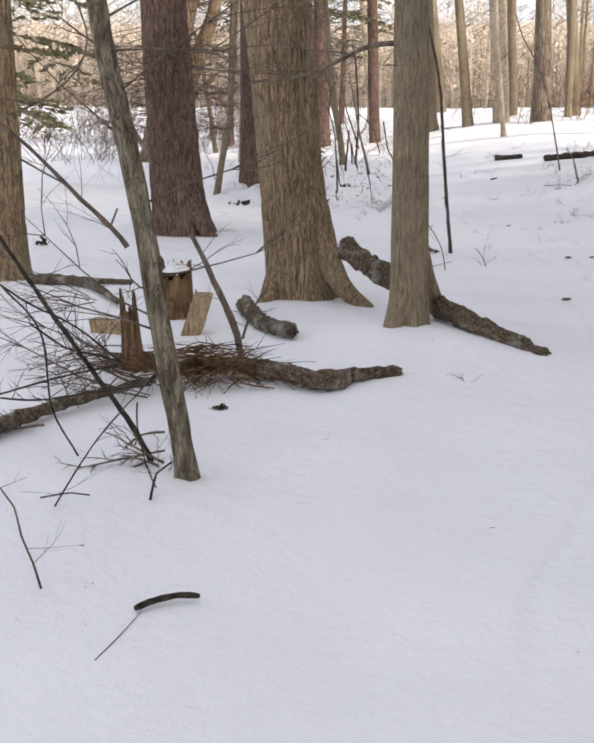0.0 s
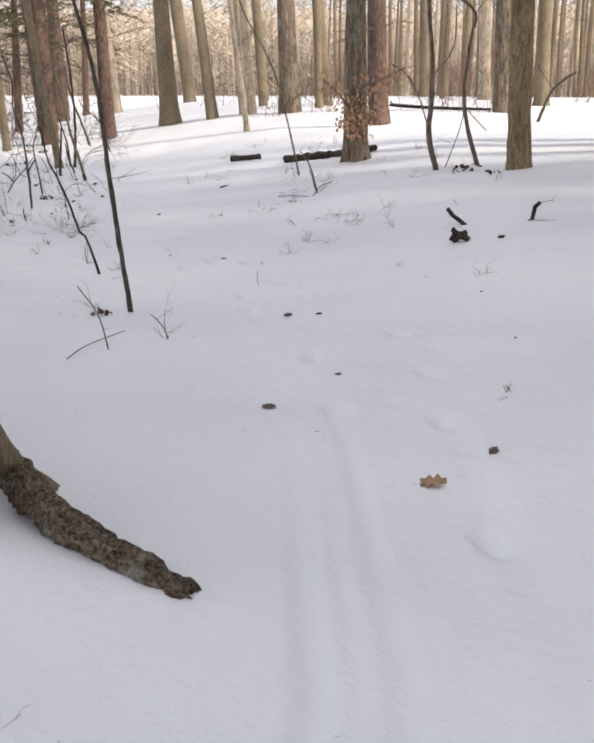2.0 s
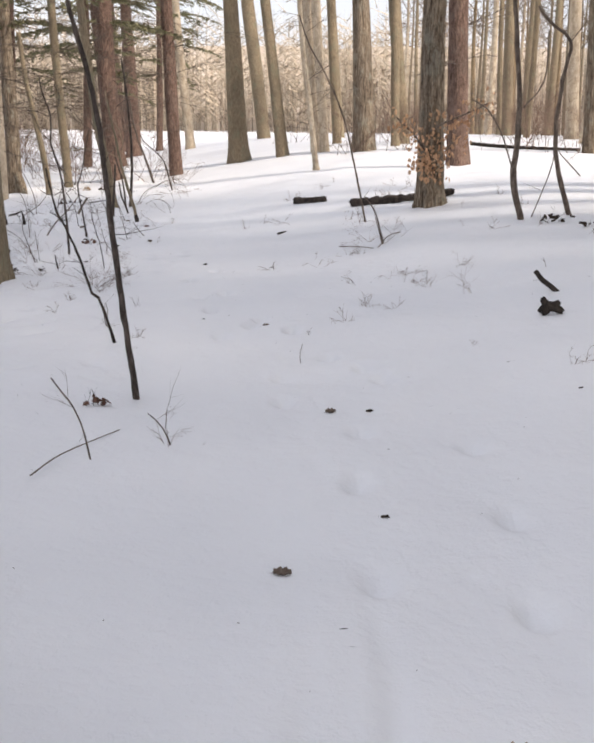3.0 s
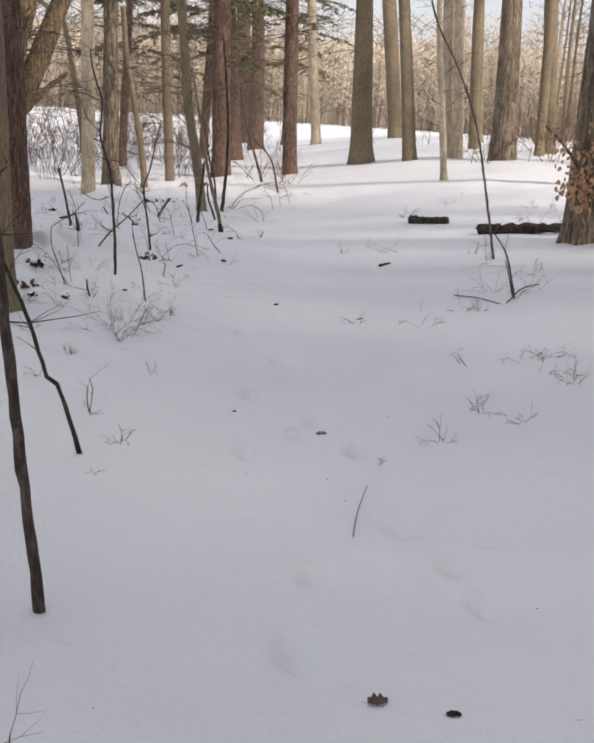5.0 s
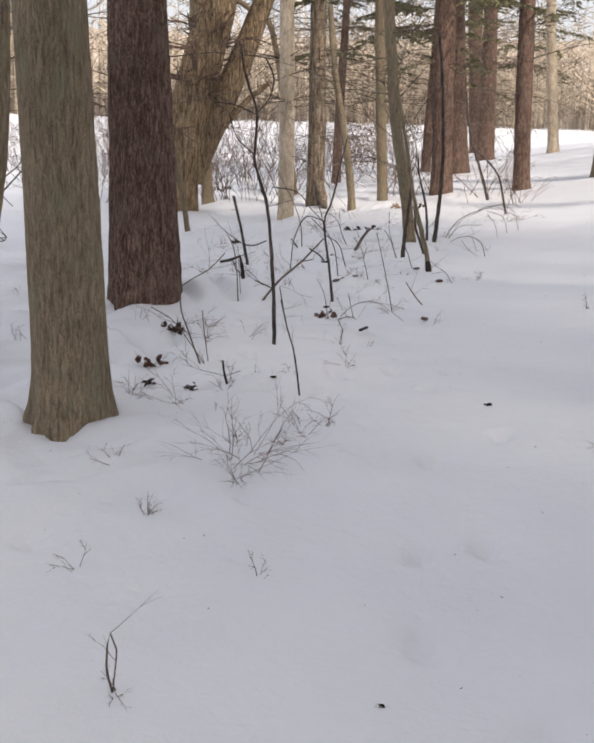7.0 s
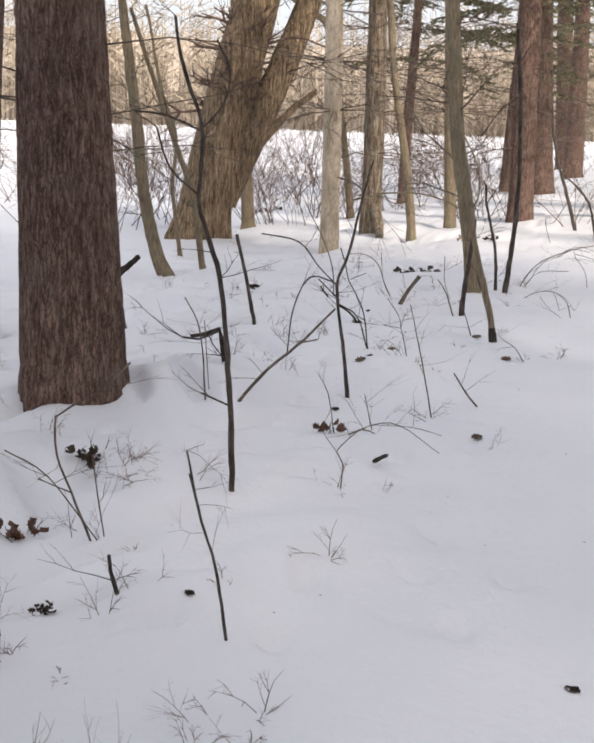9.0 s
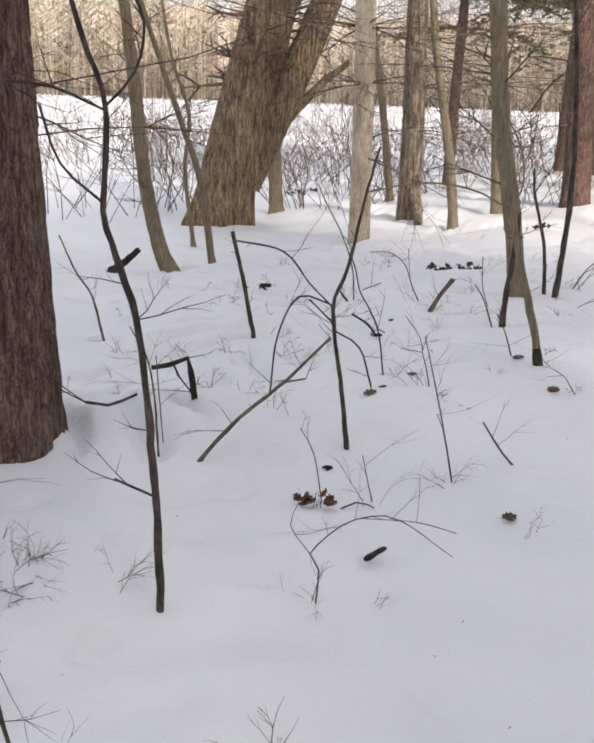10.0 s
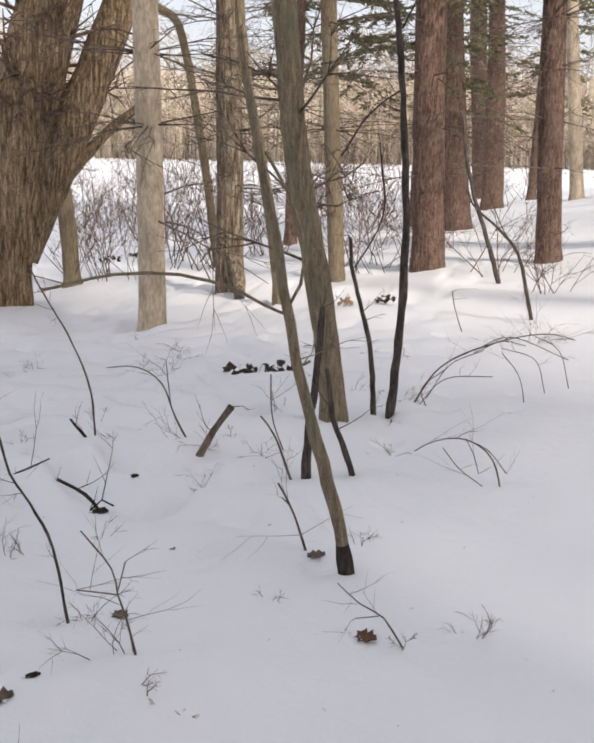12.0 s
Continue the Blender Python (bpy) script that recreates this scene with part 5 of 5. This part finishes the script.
sticks('twig', 'thin dead stem arching over the snow', 'twig', BARK['twig'], 61, 0.0032, 0.0013, [(1.022, 16.73, 0.059), (1.028, 16.732, 0.134), (1, 16.72, 0.191), (1.086, 16.757, 0.288), (1.178, 16.796, 0.325), (1.271, 16.836, 0.309), (1.437, 16.906, 0.181)], [(1, 16.72, 0.191), (0.938, 16.694, 0.291), (0.962, 16.704, 0.373)], [(1.155, 16.786, 0.317), (1.318, 16.856, 0.305), (1.442, 16.909, 0.266)])
sticks('twig', 'thin dead stem arching over the snow', 'twig', BARK['twig'], 62, 0.0040, 0.0016, [(0.844, 17.455, 0.075), (0.934, 17.49, 0.071), (1.025, 17.525, 0.036), (1.126, 17.563, -0.049)])
sticks('twig', 'thin dead stem arching over the snow', 'twig', BARK['twig'], 63, 0.0044, 0.0026, [(1.247, 17.922, 0.069), (1.188, 17.91, 0.281), (1.136, 17.898, 0.496), (1.086, 17.888, 0.688)], [(1.188, 17.91, 0.281), (1.156, 17.903, 0.352)])
sticks('twig', 'thin dead stem arching over the snow', 'twig', BARK['twig'], 65, 0.0033, 0.0016, [(0.783, 17.521, 0.08), (0.744, 17.506, 0.243), (0.692, 17.485, 0.347)])
sticks('twig', 'thin dead stem arching over the snow', 'twig', BARK['twig'], 66, 0.0052, 0.0026, [(0.058, 17.481, 0.195), (0.044, 17.472, 0.4), (0.016, 17.454, 0.579), (-0.04, 17.418, 0.704)], [(0.075, 17.492, 0.194), (0.059, 17.482, 0.435), (0.05, 17.476, 0.577)])
sticks('twig', 'thin dead stem arching over the snow', 'twig', BARK['twig'], 67, 0.0089, 0.0044, [(-1.564, 19.838, 0.013), (-1.626, 19.797, 0.264), (-1.717, 19.737, 0.446), (-1.799, 19.683, 0.681)])
sticks('twig', 'thin dead stem arching over the snow', 'twig', BARK['twig'], 68, 0.0033, 0.0017, [(0.978, 17.603, 0.07), (0.925, 17.586, 0.239)])
sticks('twig', 'thin dead stem arching over the snow', 'twig', BARK['twig'], 69, 0.0063, 0.0038, [(-0.277, 21.521, 0.067), (-0.302, 21.51, 0.322), (-0.386, 21.473, 0.577), (-0.502, 21.423, 0.813), (-0.573, 21.392, 0.971)])
sticks('twig', 'thin dead stem arching over the snow', 'twig', BARK['twig'], 70, 0.0060, 0.0024, [(0.315, 21.404, 0.098), (0.219, 21.373, 0.242), (0.156, 21.352, 0.414), (0.041, 21.314, 0.499), (-0.104, 21.267, 0.496)], [(0.196, 21.365, 0.316), (0.175, 21.358, 0.536)])
sticks('twig', 'thin dead stem arching over the snow', 'twig', BARK['twig'], 71, 0.0067, 0.0034, [(0.881, 21.127, 0.107), (0.802, 21.109, 0.262), (0.735, 21.095, 0.357)], [(0.842, 21.118, 0.194), (0.789, 21.107, 0.354), (0.779, 21.104, 0.558)])
sticks('twig', 'thin dead stem arching over the snow', 'twig', BARK['twig'], 72, 0.0037, 0.0015, [(1.625, 19.54, 0.09), (1.542, 19.533, 0.158), (1.467, 19.526, 0.199), (1.394, 19.519, 0.264)], [(1.527, 19.531, 0.164), (1.454, 19.525, 0.15)])
sticks('twig', 'thin dead stem arching over the snow', 'twig', BARK['twig'], 74, 0.0039, 0.0016, [(1.222, 12.02, 0.069), (1.198, 12.012, 0.14), (1.209, 12.015, 0.24), (1.224, 12.02, 0.19), (1.213, 12.017, 0.069)])
sticks('twig', 'thin dead stem arching over the snow', 'twig', BARK['twig'], 75, 0.0069, 0.0035, [(3.742, 14.385, 0.353), (3.878, 14.356, 0.471), (4.004, 14.329, 0.518)])
sticks('twig', 'thin dead stem arching over the snow', 'twig', BARK['twig'], 76, 0.0102, 0.0051, [(3.874, 14.451, 0.379), (3.776, 14.474, 0.683), (3.663, 14.5, 0.854)])
sticks('twig', 'thin dead stem arching over the snow', 'twig', BARK['twig'], 77, 0.0044, 0.0022, [(1.655, 8.945, 0.08), (1.602, 8.946, 0.17), (1.531, 8.947, 0.247)], [(1.612, 8.945, 0.17), (1.619, 8.945, 0.261)])
log('broken_branch', 'dark broken branch on a snow mound', 'branch', BARK['dark'], 24, 0.0417, 0.0250, [(-2.886, 22.245, -0.056), (-2.762, 22.323, 0.055), (-2.651, 22.392, 0.166)])
# leaves
leaf('tan', (2.422, 6.383, 0.08), 0.104)
leaf('grey', (2.776, 6.64, 0.095), 0.055)
leaf('grey', (1.988, 7.535, 0.074), 0.066)
leaf('dark', (2.429, 7.901, 0.084), 0.038)
leaf('dark', (3.741, 9.189, 0.241), 0.025)
leaf('dark', (3.51, 8.103, 0.189), 0.025)
leaf('orange', (2.051, 4.373, 0.062), 0.057)
leaf('dark', (1.842, 4.367, 0.062), 0.027)
leaf('dark', (1.877, 4.569, 0.066), 0.021)
leaf('grey', (2.475, 9.428, 0.095), 0.055)
leaf('dark', (2.669, 9.357, 0.105), 0.040)
leaf('grey', (2.385, 11.751, 0.102), 0.05)
leaf('dark', (1.941, 12.085, 0.079), 0.028)
leaf('dark', (2.109, 15.156, 0.096), 0.049)
leaf('grey', (1.529, 17.586, 0.073), 0.059)
leaf('dark', (0.871, 15.307, 0.053), 0.041)
leaf('dark', (0.71, 17.814, 0.088), 0.048)
leaf('red', (1.484, 19.584, 0.085), 0.075)
leaf('grey', (1.204, 20.146, 0.083), 0.068)
leaf('dark', (0.642, 18.966, 0.063), 0.042)
leaf('grey', (0.682, 19.502, 0.064), 0.068)
leaf('dark', (0.671, 20.052, 0.069), 0.025)
leaf('grey', (0.606, 18.851, 0.064), 0.069)
leaf('grey', (2.742, 14.503, 0.169), 0.049)
leaf('dark', (4.453, 10.557, 0.402), 0.055)
leaf('dark', (-0.367, 4.76, 0.069), 0.077)
leaf('dark', (0.205, 20.452, 0.065), 0.072)
leaf('dark', (0.188, 20.893, 0.074), 0.049)
# clumps
leaf_clump('red', (0.805, 17.425, 0.076), 0.149)
leaf_clump('dark', (0.066, 23.171, 0.089), 0.225)
leaf_clump('dark', (0.201, 23.288, 0.094), 0.162)
leaf_clump('dark', (0.348, 23.376, 0.1), 0.164)
leaf_clump('tan', (0.251, 26.184, 0.098), 0.180)
leaf_clump('dark', (0.547, 26.663, 0.117), 0.234)
leaf_clump('red', (-0.026, 15.744, 0.048), 0.169)
leaf_clump('dark', (0.427, 15.152, 0.05), 0.063)
leaf_clump('red', (1.252, 9.68, 0.084), 0.123)
leaf_clump('dark', (-1.265, 22.03, 0.012), 0.160)
leaf_clump('dark', (-0.13, 16.5, 0.061), 0.181)
leaf_clump('dark', (0.137, 15.183, 0.048), 0.091)
leaf_clump('dark', (0.416, 15.126, 0.05), 0.071)
leaf_clump('dark', (-0.743, 14.32, 0.048), 0.260)
leaf_clump('dark', (-2.515, 10.084, 0.073), 0.185)
leaf_clump('dark', (-4.151, 32.001, -0.13), 0.180)
leaf_clump('dark', (5.636, 13.668, 0.647), 0.146)
leaf_clump('dark', (5.527, 14.182, 0.639), 0.254)
leaf_clump('dark', (-4.21, 31.129, -0.131), 0.323)
weed((1.032, 13.947, 0.056), 0.423)
weed((1.006, 14.1, 0.055), 0.311)
weed((1.217, 14.497, 0.057), 0.255)
weed((1.331, 14.59, 0.059), 0.168)
weed((1.175, 14.223, 0.057), 0.125)
weed((1.089, 13.731, 0.057), 0.243)
weed((1.423, 12.815, 0.065), 0.113)
weed((1.218, 12.019, 0.069), 0.109)
weed((0.854, 13.275, 0.058), 0.128)
weed((0.781, 12.774, 0.061), 0.115)
weed((1.448, 11.501, 0.074), 0.079)
weed((1.123, 14.758, 0.056), 0.213)
weed((0.284, 15.743, 0.049), 0.261)
weed((0.602, 15.197, 0.051), 0.210)
weed((0.501, 13.741, 0.054), 0.118)
weed((0.528, 14.547, 0.051), 0.109)
weed((2.739, 14.285, 0.167), 0.186)
weed((2.019, 24.556, 0.18), 0.536)
weed((3.204, 12.114, 0.211), 0.147)
weed((3.247, 12.855, 0.234), 0.223)
weed((3.742, 12.326, 0.316), 0.229)
weed((1.432, 11.563, 0.073), 0.111)
weed((1.389, 11.09, 0.077), 0.080)
weed((1.186, 14.614, 0.057), 0.130)
weed((1.309, 14.656, 0.059), 0.104)
weed((1.185, 16.799, 0.061), 0.130)
weed((1.012, 16.734, 0.059), 0.195)
weed((0.479, 15.736, 0.05), 0.139)
weed((0.688, 14.786, 0.052), 0.082)
weed((0.458, 14.879, 0.05), 0.130)
weed((0.947, 15.416, 0.054), 0.124)
weed((0.054, 19.398, 0.054), 0.335)
weed((0.601, 19.448, 0.063), 0.202)
weed((1.241, 17.885, 0.068), 0.276)
weed((0.965, 17.562, 0.07), 0.300)
weed((1.835, 19.681, 0.103), 0.166)
weed((0.788, 19.203, 0.065), 0.250)
weed((1.809, 19.626, 0.101), 0.149)
weed((1.139, 19.79, 0.076), 0.114)
weed((1.601, 19.559, 0.089), 0.125)
weed((1.337, 20.291, 0.089), 0.165)
weed((0.535, 20.854, 0.085), 0.166)
weed((-0.463, 22.001, 0.061), 0.165)
weed((0.265, 21.423, 0.096), 0.272)
weed((-0.5, 23.288, 0.052), 0.299)
weed((0.939, 19.024, 0.066), 0.105)
weed((1.062, 18.989, 0.068), 0.065)
weed((1.318, 21.481, 0.133), 0.141)
weed((-0.623, 21.376, 0.045), 0.150)
weed((0.053, 19.96, 0.056), 0.140)
weed((-0.138, 21.426, 0.073), 0.148)
weed((1.918, 26.608, 0.2), 0.272)
weed((3.287, 17.363, 0.285), 0.378)
weed((3.686, 12.847, 0.318), 0.262)
weed((3.537, 10.335, 0.225), 0.131)
weed((3.889, 9.585, 0.274), 0.179)
weed((1.609, 8.952, 0.081), 0.151)
weed((3.124, 7.288, 0.13), 0.116)
weed((3.761, 14.897, 0.362), 0.421)
weed((2.657, 11.321, 0.121), 0.109)
weed((3.948, 11.785, 0.341), 0.354)
weed((3.881, 14.482, 0.381), 0.408)
weed((0.87, 5.05, 0.104), 0.120)
weed((-0.527, 3.87, 0.051), 0.169)
weed((0.409, 14.901, 0.05), 0.332)
weed((0.611, 15.4, 0.051), 0.235)
weed((3.646, 12.563, 0.304), 0.212)
weed((3.347, 11.753, 0.227), 0.138)
shrub((1.504, 29.198, 0.2), 1.102)
shrub((2.071, 27.205, 0.223), 0.640)
shrub((-5.77, 26.447, -0.157), 2.669)
shrub((-5.264, 28.19, -0.153), 2.664)
shrub((-6.326, 27.44, -0.166), 1.782)
shrub((-9.383, 30.987, -0.186), 1.932)
shrub((-3.049, 29.075, -0.091), 1.339)
shrub((-3.504, 31.372, -0.109), 1.373)
shrub((-2.606, 30.582, -0.07), 1.218)
shrub((-5.117, 27.91, -0.15), 1.649)
shrub((-3.38, 28.367, -0.104), 0.952)
shrub((-1.849, 33.218, -0.023), 1.376)
shrub((-2.244, 32.304, -0.049), 1.159)
shrub((-3.504, 28.937, -0.109), 1.218)
shrub((-3.18, 32.268, -0.096), 1.954)
shrub((-4.333, 33.941, -0.134), 1.923)
shrub((-5.357, 34.728, -0.155), 1.761)
shrub((-0.146, 30.257, 0.098), 1.455)
shrub((1.745, 48.372, 0.329), 1.685)
shrub((4.578, 38.073, 0.804), 1.688)
shrub((5.715, 36.199, 0.945), 1.609)
shrub((7.964, 31.165, 1.042), 1.390)
shrub((5.934, 27.884, 0.861), 0.884)
shrub((-1.606, 36.734, -0.001), 1.870)
shrub((-3.143, 39.623, -0.088), 1.903)
shrub((-5.518, 41.095, -0.149), 2.597)
shrub((-4.301, 38.855, -0.129), 2.143)

# ---- the wood further off ----
def far_tree(seed):
    """A slender bare tree for the depth of the wood."""
    kind = ("maple", "oak", "beech", "maple")[seed % 4]
    rng = random.Random(seed)
    r = rng.uniform(0.06, 0.17)
    return tree(kind, {"maple": "bare grey tree deeper in the wood", "oak": "bare furrowed oak deeper in the wood", "beech": "bare pale tree deeper in the wood"}[kind], 300 + seed, (0, 0, -50), r * 1.25, r, (rng.uniform(-0.15, 0.15), rng.uniform(-0.1, 0.1), 4), 15)


def plant_wood():
    rng = random.Random(12)
    kinds = [far_tree(i) for i in range(10)]
    for k in kinds:
        k["group"] = "trees of the wood"
    spots = []
    while len(spots) < 235:
        if len(spots) < 190:
            x, y = rng.uniform(7, 56), rng.uniform(26, 95)
            if x < 8 + (y - 26) * 0.22 or (y < 34 and x < 12):
                continue
        elif len(spots) < 215:
            # unseen trees behind the start, added for shade and to close the wood
            x, y = rng.uniform(-22, 26), rng.uniform(-26, -3)
        else:
            x, y = rng.uniform(8, 26), rng.uniform(-2, 20)
        if any(math.hypot(x - a, y - b) < 1.6 for a, b in spots):
            continue
        spots.append((x, y))
        z = float(snow_height(x, y))
        m = pose(x, y, z, 0, 0, rng.uniform(0, 360)) @ Matrix.Diagonal((1, 1, 1, 1))
        if len(spots) <= 10:
            kinds[len(spots) - 1].matrix_basis = m
        else:
            copy_thing(kinds[rng.randrange(10)], m)


plant_wood()


def hemlock(seed, x, y, r, height):
    z = float(ground(x, y))
    return tree("pine", "young hemlock with drooping dull green boughs", seed, (x, y, z), r * 1.2, r, (0.05, 0, 3), height)


for spec in ((60, -4.9, 16.5, 0.11, 9), (61, -2.2, 34.5, 0.10, 11), (62, -0.4, 38.0, 0.12, 12), (63, 1.9, 47.5, 0.12, 12)):
    hemlock(*spec)


def shade_pine(seed, height):
    """A tall pine with a full needle crown, bare below, added unseen for shade."""
    rng = random.Random(seed)
    thing = tree("pine", "unseen tall pine with a full green crown, added for shade", seed, (0, 0, -60), 0.24, 0.2, (0.04, 0.02, 4), height)
    wood, green = Geo(), Geo()
    for i in range(46):
        f = i / 46
        a = i * 2.4
        needle_bough(wood, green, (0.05, 0.02, height * (0.42 + 0.56 * f)), (math.cos(a), math.sin(a), 0.25), (3.6 - 2.6 * f) * rng.uniform(0.7, 1.1), rng, 0.75)
    limb = tagged(part("bough_wood", wood, BARK["twig"], thing), kind="stuff")
    tagged(part("foliage", green, NEEDLE_FAR, limb, "dull green needle sprays", smooth=False), kind="stuff")
    thing["group"] = "tall pines of the wood"
    return thing


def plant_shade_pines():
    # pines set sunward of the trail, out of view, to shade the near snow
    rng = random.Random(31)
    made = [shade_pine(80, 16), shade_pine(81, 14), shade_pine(82, 18)]
    n = 0
    for y in range(-14, 17, 3):
        for x in (8.8, 12.5, 17):
            px, py = x + rng.uniform(-1.2, 1.2), y + rng.uniform(-1.2, 1.2)
            if rng.random() < 0.2 or (x > 9 and y > 5):
                continue
            m = pose(px, py, float(ground(px, py)), 0, 0, rng.uniform(0, 360))
            if n < 3:
                made[n].matrix_basis = m
            else:
                copy_thing(made[rng.randrange(3)], m)
            n += 1
    # further unseen pines that close gaps where sun reached the near snow
    for px, py in ((9.3, 8.0), (11.0, 4.0), (9.4, 12.8), (10.0, -3.0), (8.8, 3.0), (14.8, 1.5), (9.2, 15.8), (8.4, -5.0), (11.0, -7.0), (9.6, -0.8), (7.8, -8.8), (12.6, -9.5), (7.4, -2.8), (10.3, 9.6), (11.8, 7.2), (8.6, 10.4)):
        copy_thing(made[2], pose(px, py, float(ground(px, py)), 0, 0, rng.uniform(0, 360)))


plant_shade_pines()


def thicket():
    """Bare shrubs and young growth along the edge of the field and in the wood."""
    rng = random.Random(21)
    made = [shrub((0, -300, 0), s) for s in (1.1, 1.5, 1.9, 1.3, 2.2)]
    for i in range(115):
        if i < 50:
            x, y = rng.uniform(-15, 0.5), rng.uniform(29, 46)
        else:
            x, y = rng.uniform(5, 26), rng.uniform(25, 60)
            if x < 4 + (y - 20) * 0.2:
                continue
        m = pose(x, y, float(snow_height(x, y)), 0, 0, rng.uniform(0, 360))
        if i < 5:
            made[i].matrix_basis = m
        else:
            copy_thing(made[rng.randrange(5)], m)


thicket()


def small_weeds():
    """Fine dry stalks that stand in the snow on the banks beside the trail."""
    rng = random.Random(57)
    made = [weed((0, -300, 0), s) for s in (0.1, 0.14, 0.18, 0.22, 0.27)]
    n = 0
    while n < 95:
        if n < 60:
            x, y = rng.uniform(-1.9, 1.7), rng.uniform(14.6, 24.5)
        else:
            x, y = rng.uniform(2.7, 6.0), rng.uniform(11.5, 22)
        if x < 1.7 and rng.random() < max(0.0, (x - 0.3) / 1.8):
            continue
        m = pose(x, y, float(snow_height(x, y)), 0, 0, rng.uniform(0, 360))
        if n < 5:
            made[n].matrix_basis = m
        else:
            copy_thing(made[rng.randrange(5)], m)
        n += 1


small_weeds()
weed((1.05, 13.95, 0), 0.46)


def tree_line():
    """The bare woods across the field, and the wooded rise behind them."""
    rng = random.Random(3)
    g = Geo()
    for i in range(2600):
        a = rng.uniform(0, math.tau) if i % 3 == 0 else rng.uniform(-0.75, 0.75)
        d = rng.uniform(128, 150)
        x, y = 2 + d * math.sin(a), 10 + d * math.cos(a)
        h, r = rng.uniform(8, 17), rng.uniform(0.04, 0.11)
        lean = rng.gauss(0, 0.4)
        g.tube([(x, y, 0), (x + lean * 0.4, y, h * 0.5), (x + lean, y, h)], [r, r * 0.7, r * 0.15], 4)
        for _ in range(12):
            z = rng.uniform(0.08, 0.95) * h
            b = rng.uniform(0, math.tau)
            L = rng.uniform(1.0, 3.2)
            g.tube([(x, y, z), (x + math.cos(b) * L, y + math.sin(b) * L, z + L * rng.uniform(0.2, 0.9))], [0.07, 0.015], 3)
    tagged(new("far_woods", g.mesh("far_woods", HAZED_WOOD)), "bare brown woods across the snowy field", "woods", kind="stuff")
    hill, n = Geo(), 240
    for i in range(n):
        a = math.tau * i / n
        s, c = math.sin(a), math.cos(a)
        top = 14 + 2.5 * noise.noise(Vector((s * 3, c * 3, 0))) + 0.9 * noise.noise(Vector((s * 25, c * 25, 3)))
        for d, z in ((150, -0.5), (158, top * 0.55), (185, top), (230, top * 0.8)):
            hill.v.append(Vector((2 + d * s, 10 + d * c, z)))
    for i in range(n):
        for k in range(3):
            a, b = i * 4 + k, ((i + 1) % n) * 4 + k
            hill.f.append((a, a + 1, b + 1, b))
    tagged(new("backdrop", hill.mesh("backdrop", HAZED_HILL)), "low wooded rise beyond the field", "hill", kind="structure")


tree_line()


def snow_litter():
    """Specks of bark and needles strewn over the snow."""
    rng = random.Random(8)
    g = Geo()
    for _ in range(700):
        x, y = rng.uniform(-2.5, 5.5), rng.uniform(2.5, 24)
        z = float(snow_height(x, y)) + 0.002
        a, s = rng.uniform(0, math.tau), rng.uniform(0.0015, 0.005)
        L = s * rng.uniform(1, 3.5)
        d, q = Vector((math.cos(a), math.sin(a), 0.1)) * L, Vector((-math.sin(a), math.cos(a), 0)) * s * 0.4
        c = Vector((x, y, z))
        g.poly([c - d, c + q + Vector((0, 0, s * 0.4)), c + d, c - q])
    tagged(new("snow_litter", g.mesh("snow_litter", LEAF["dark"], False)), "specks of bark and needles strewn over snow", "litter", kind="stuff")


snow_litter()
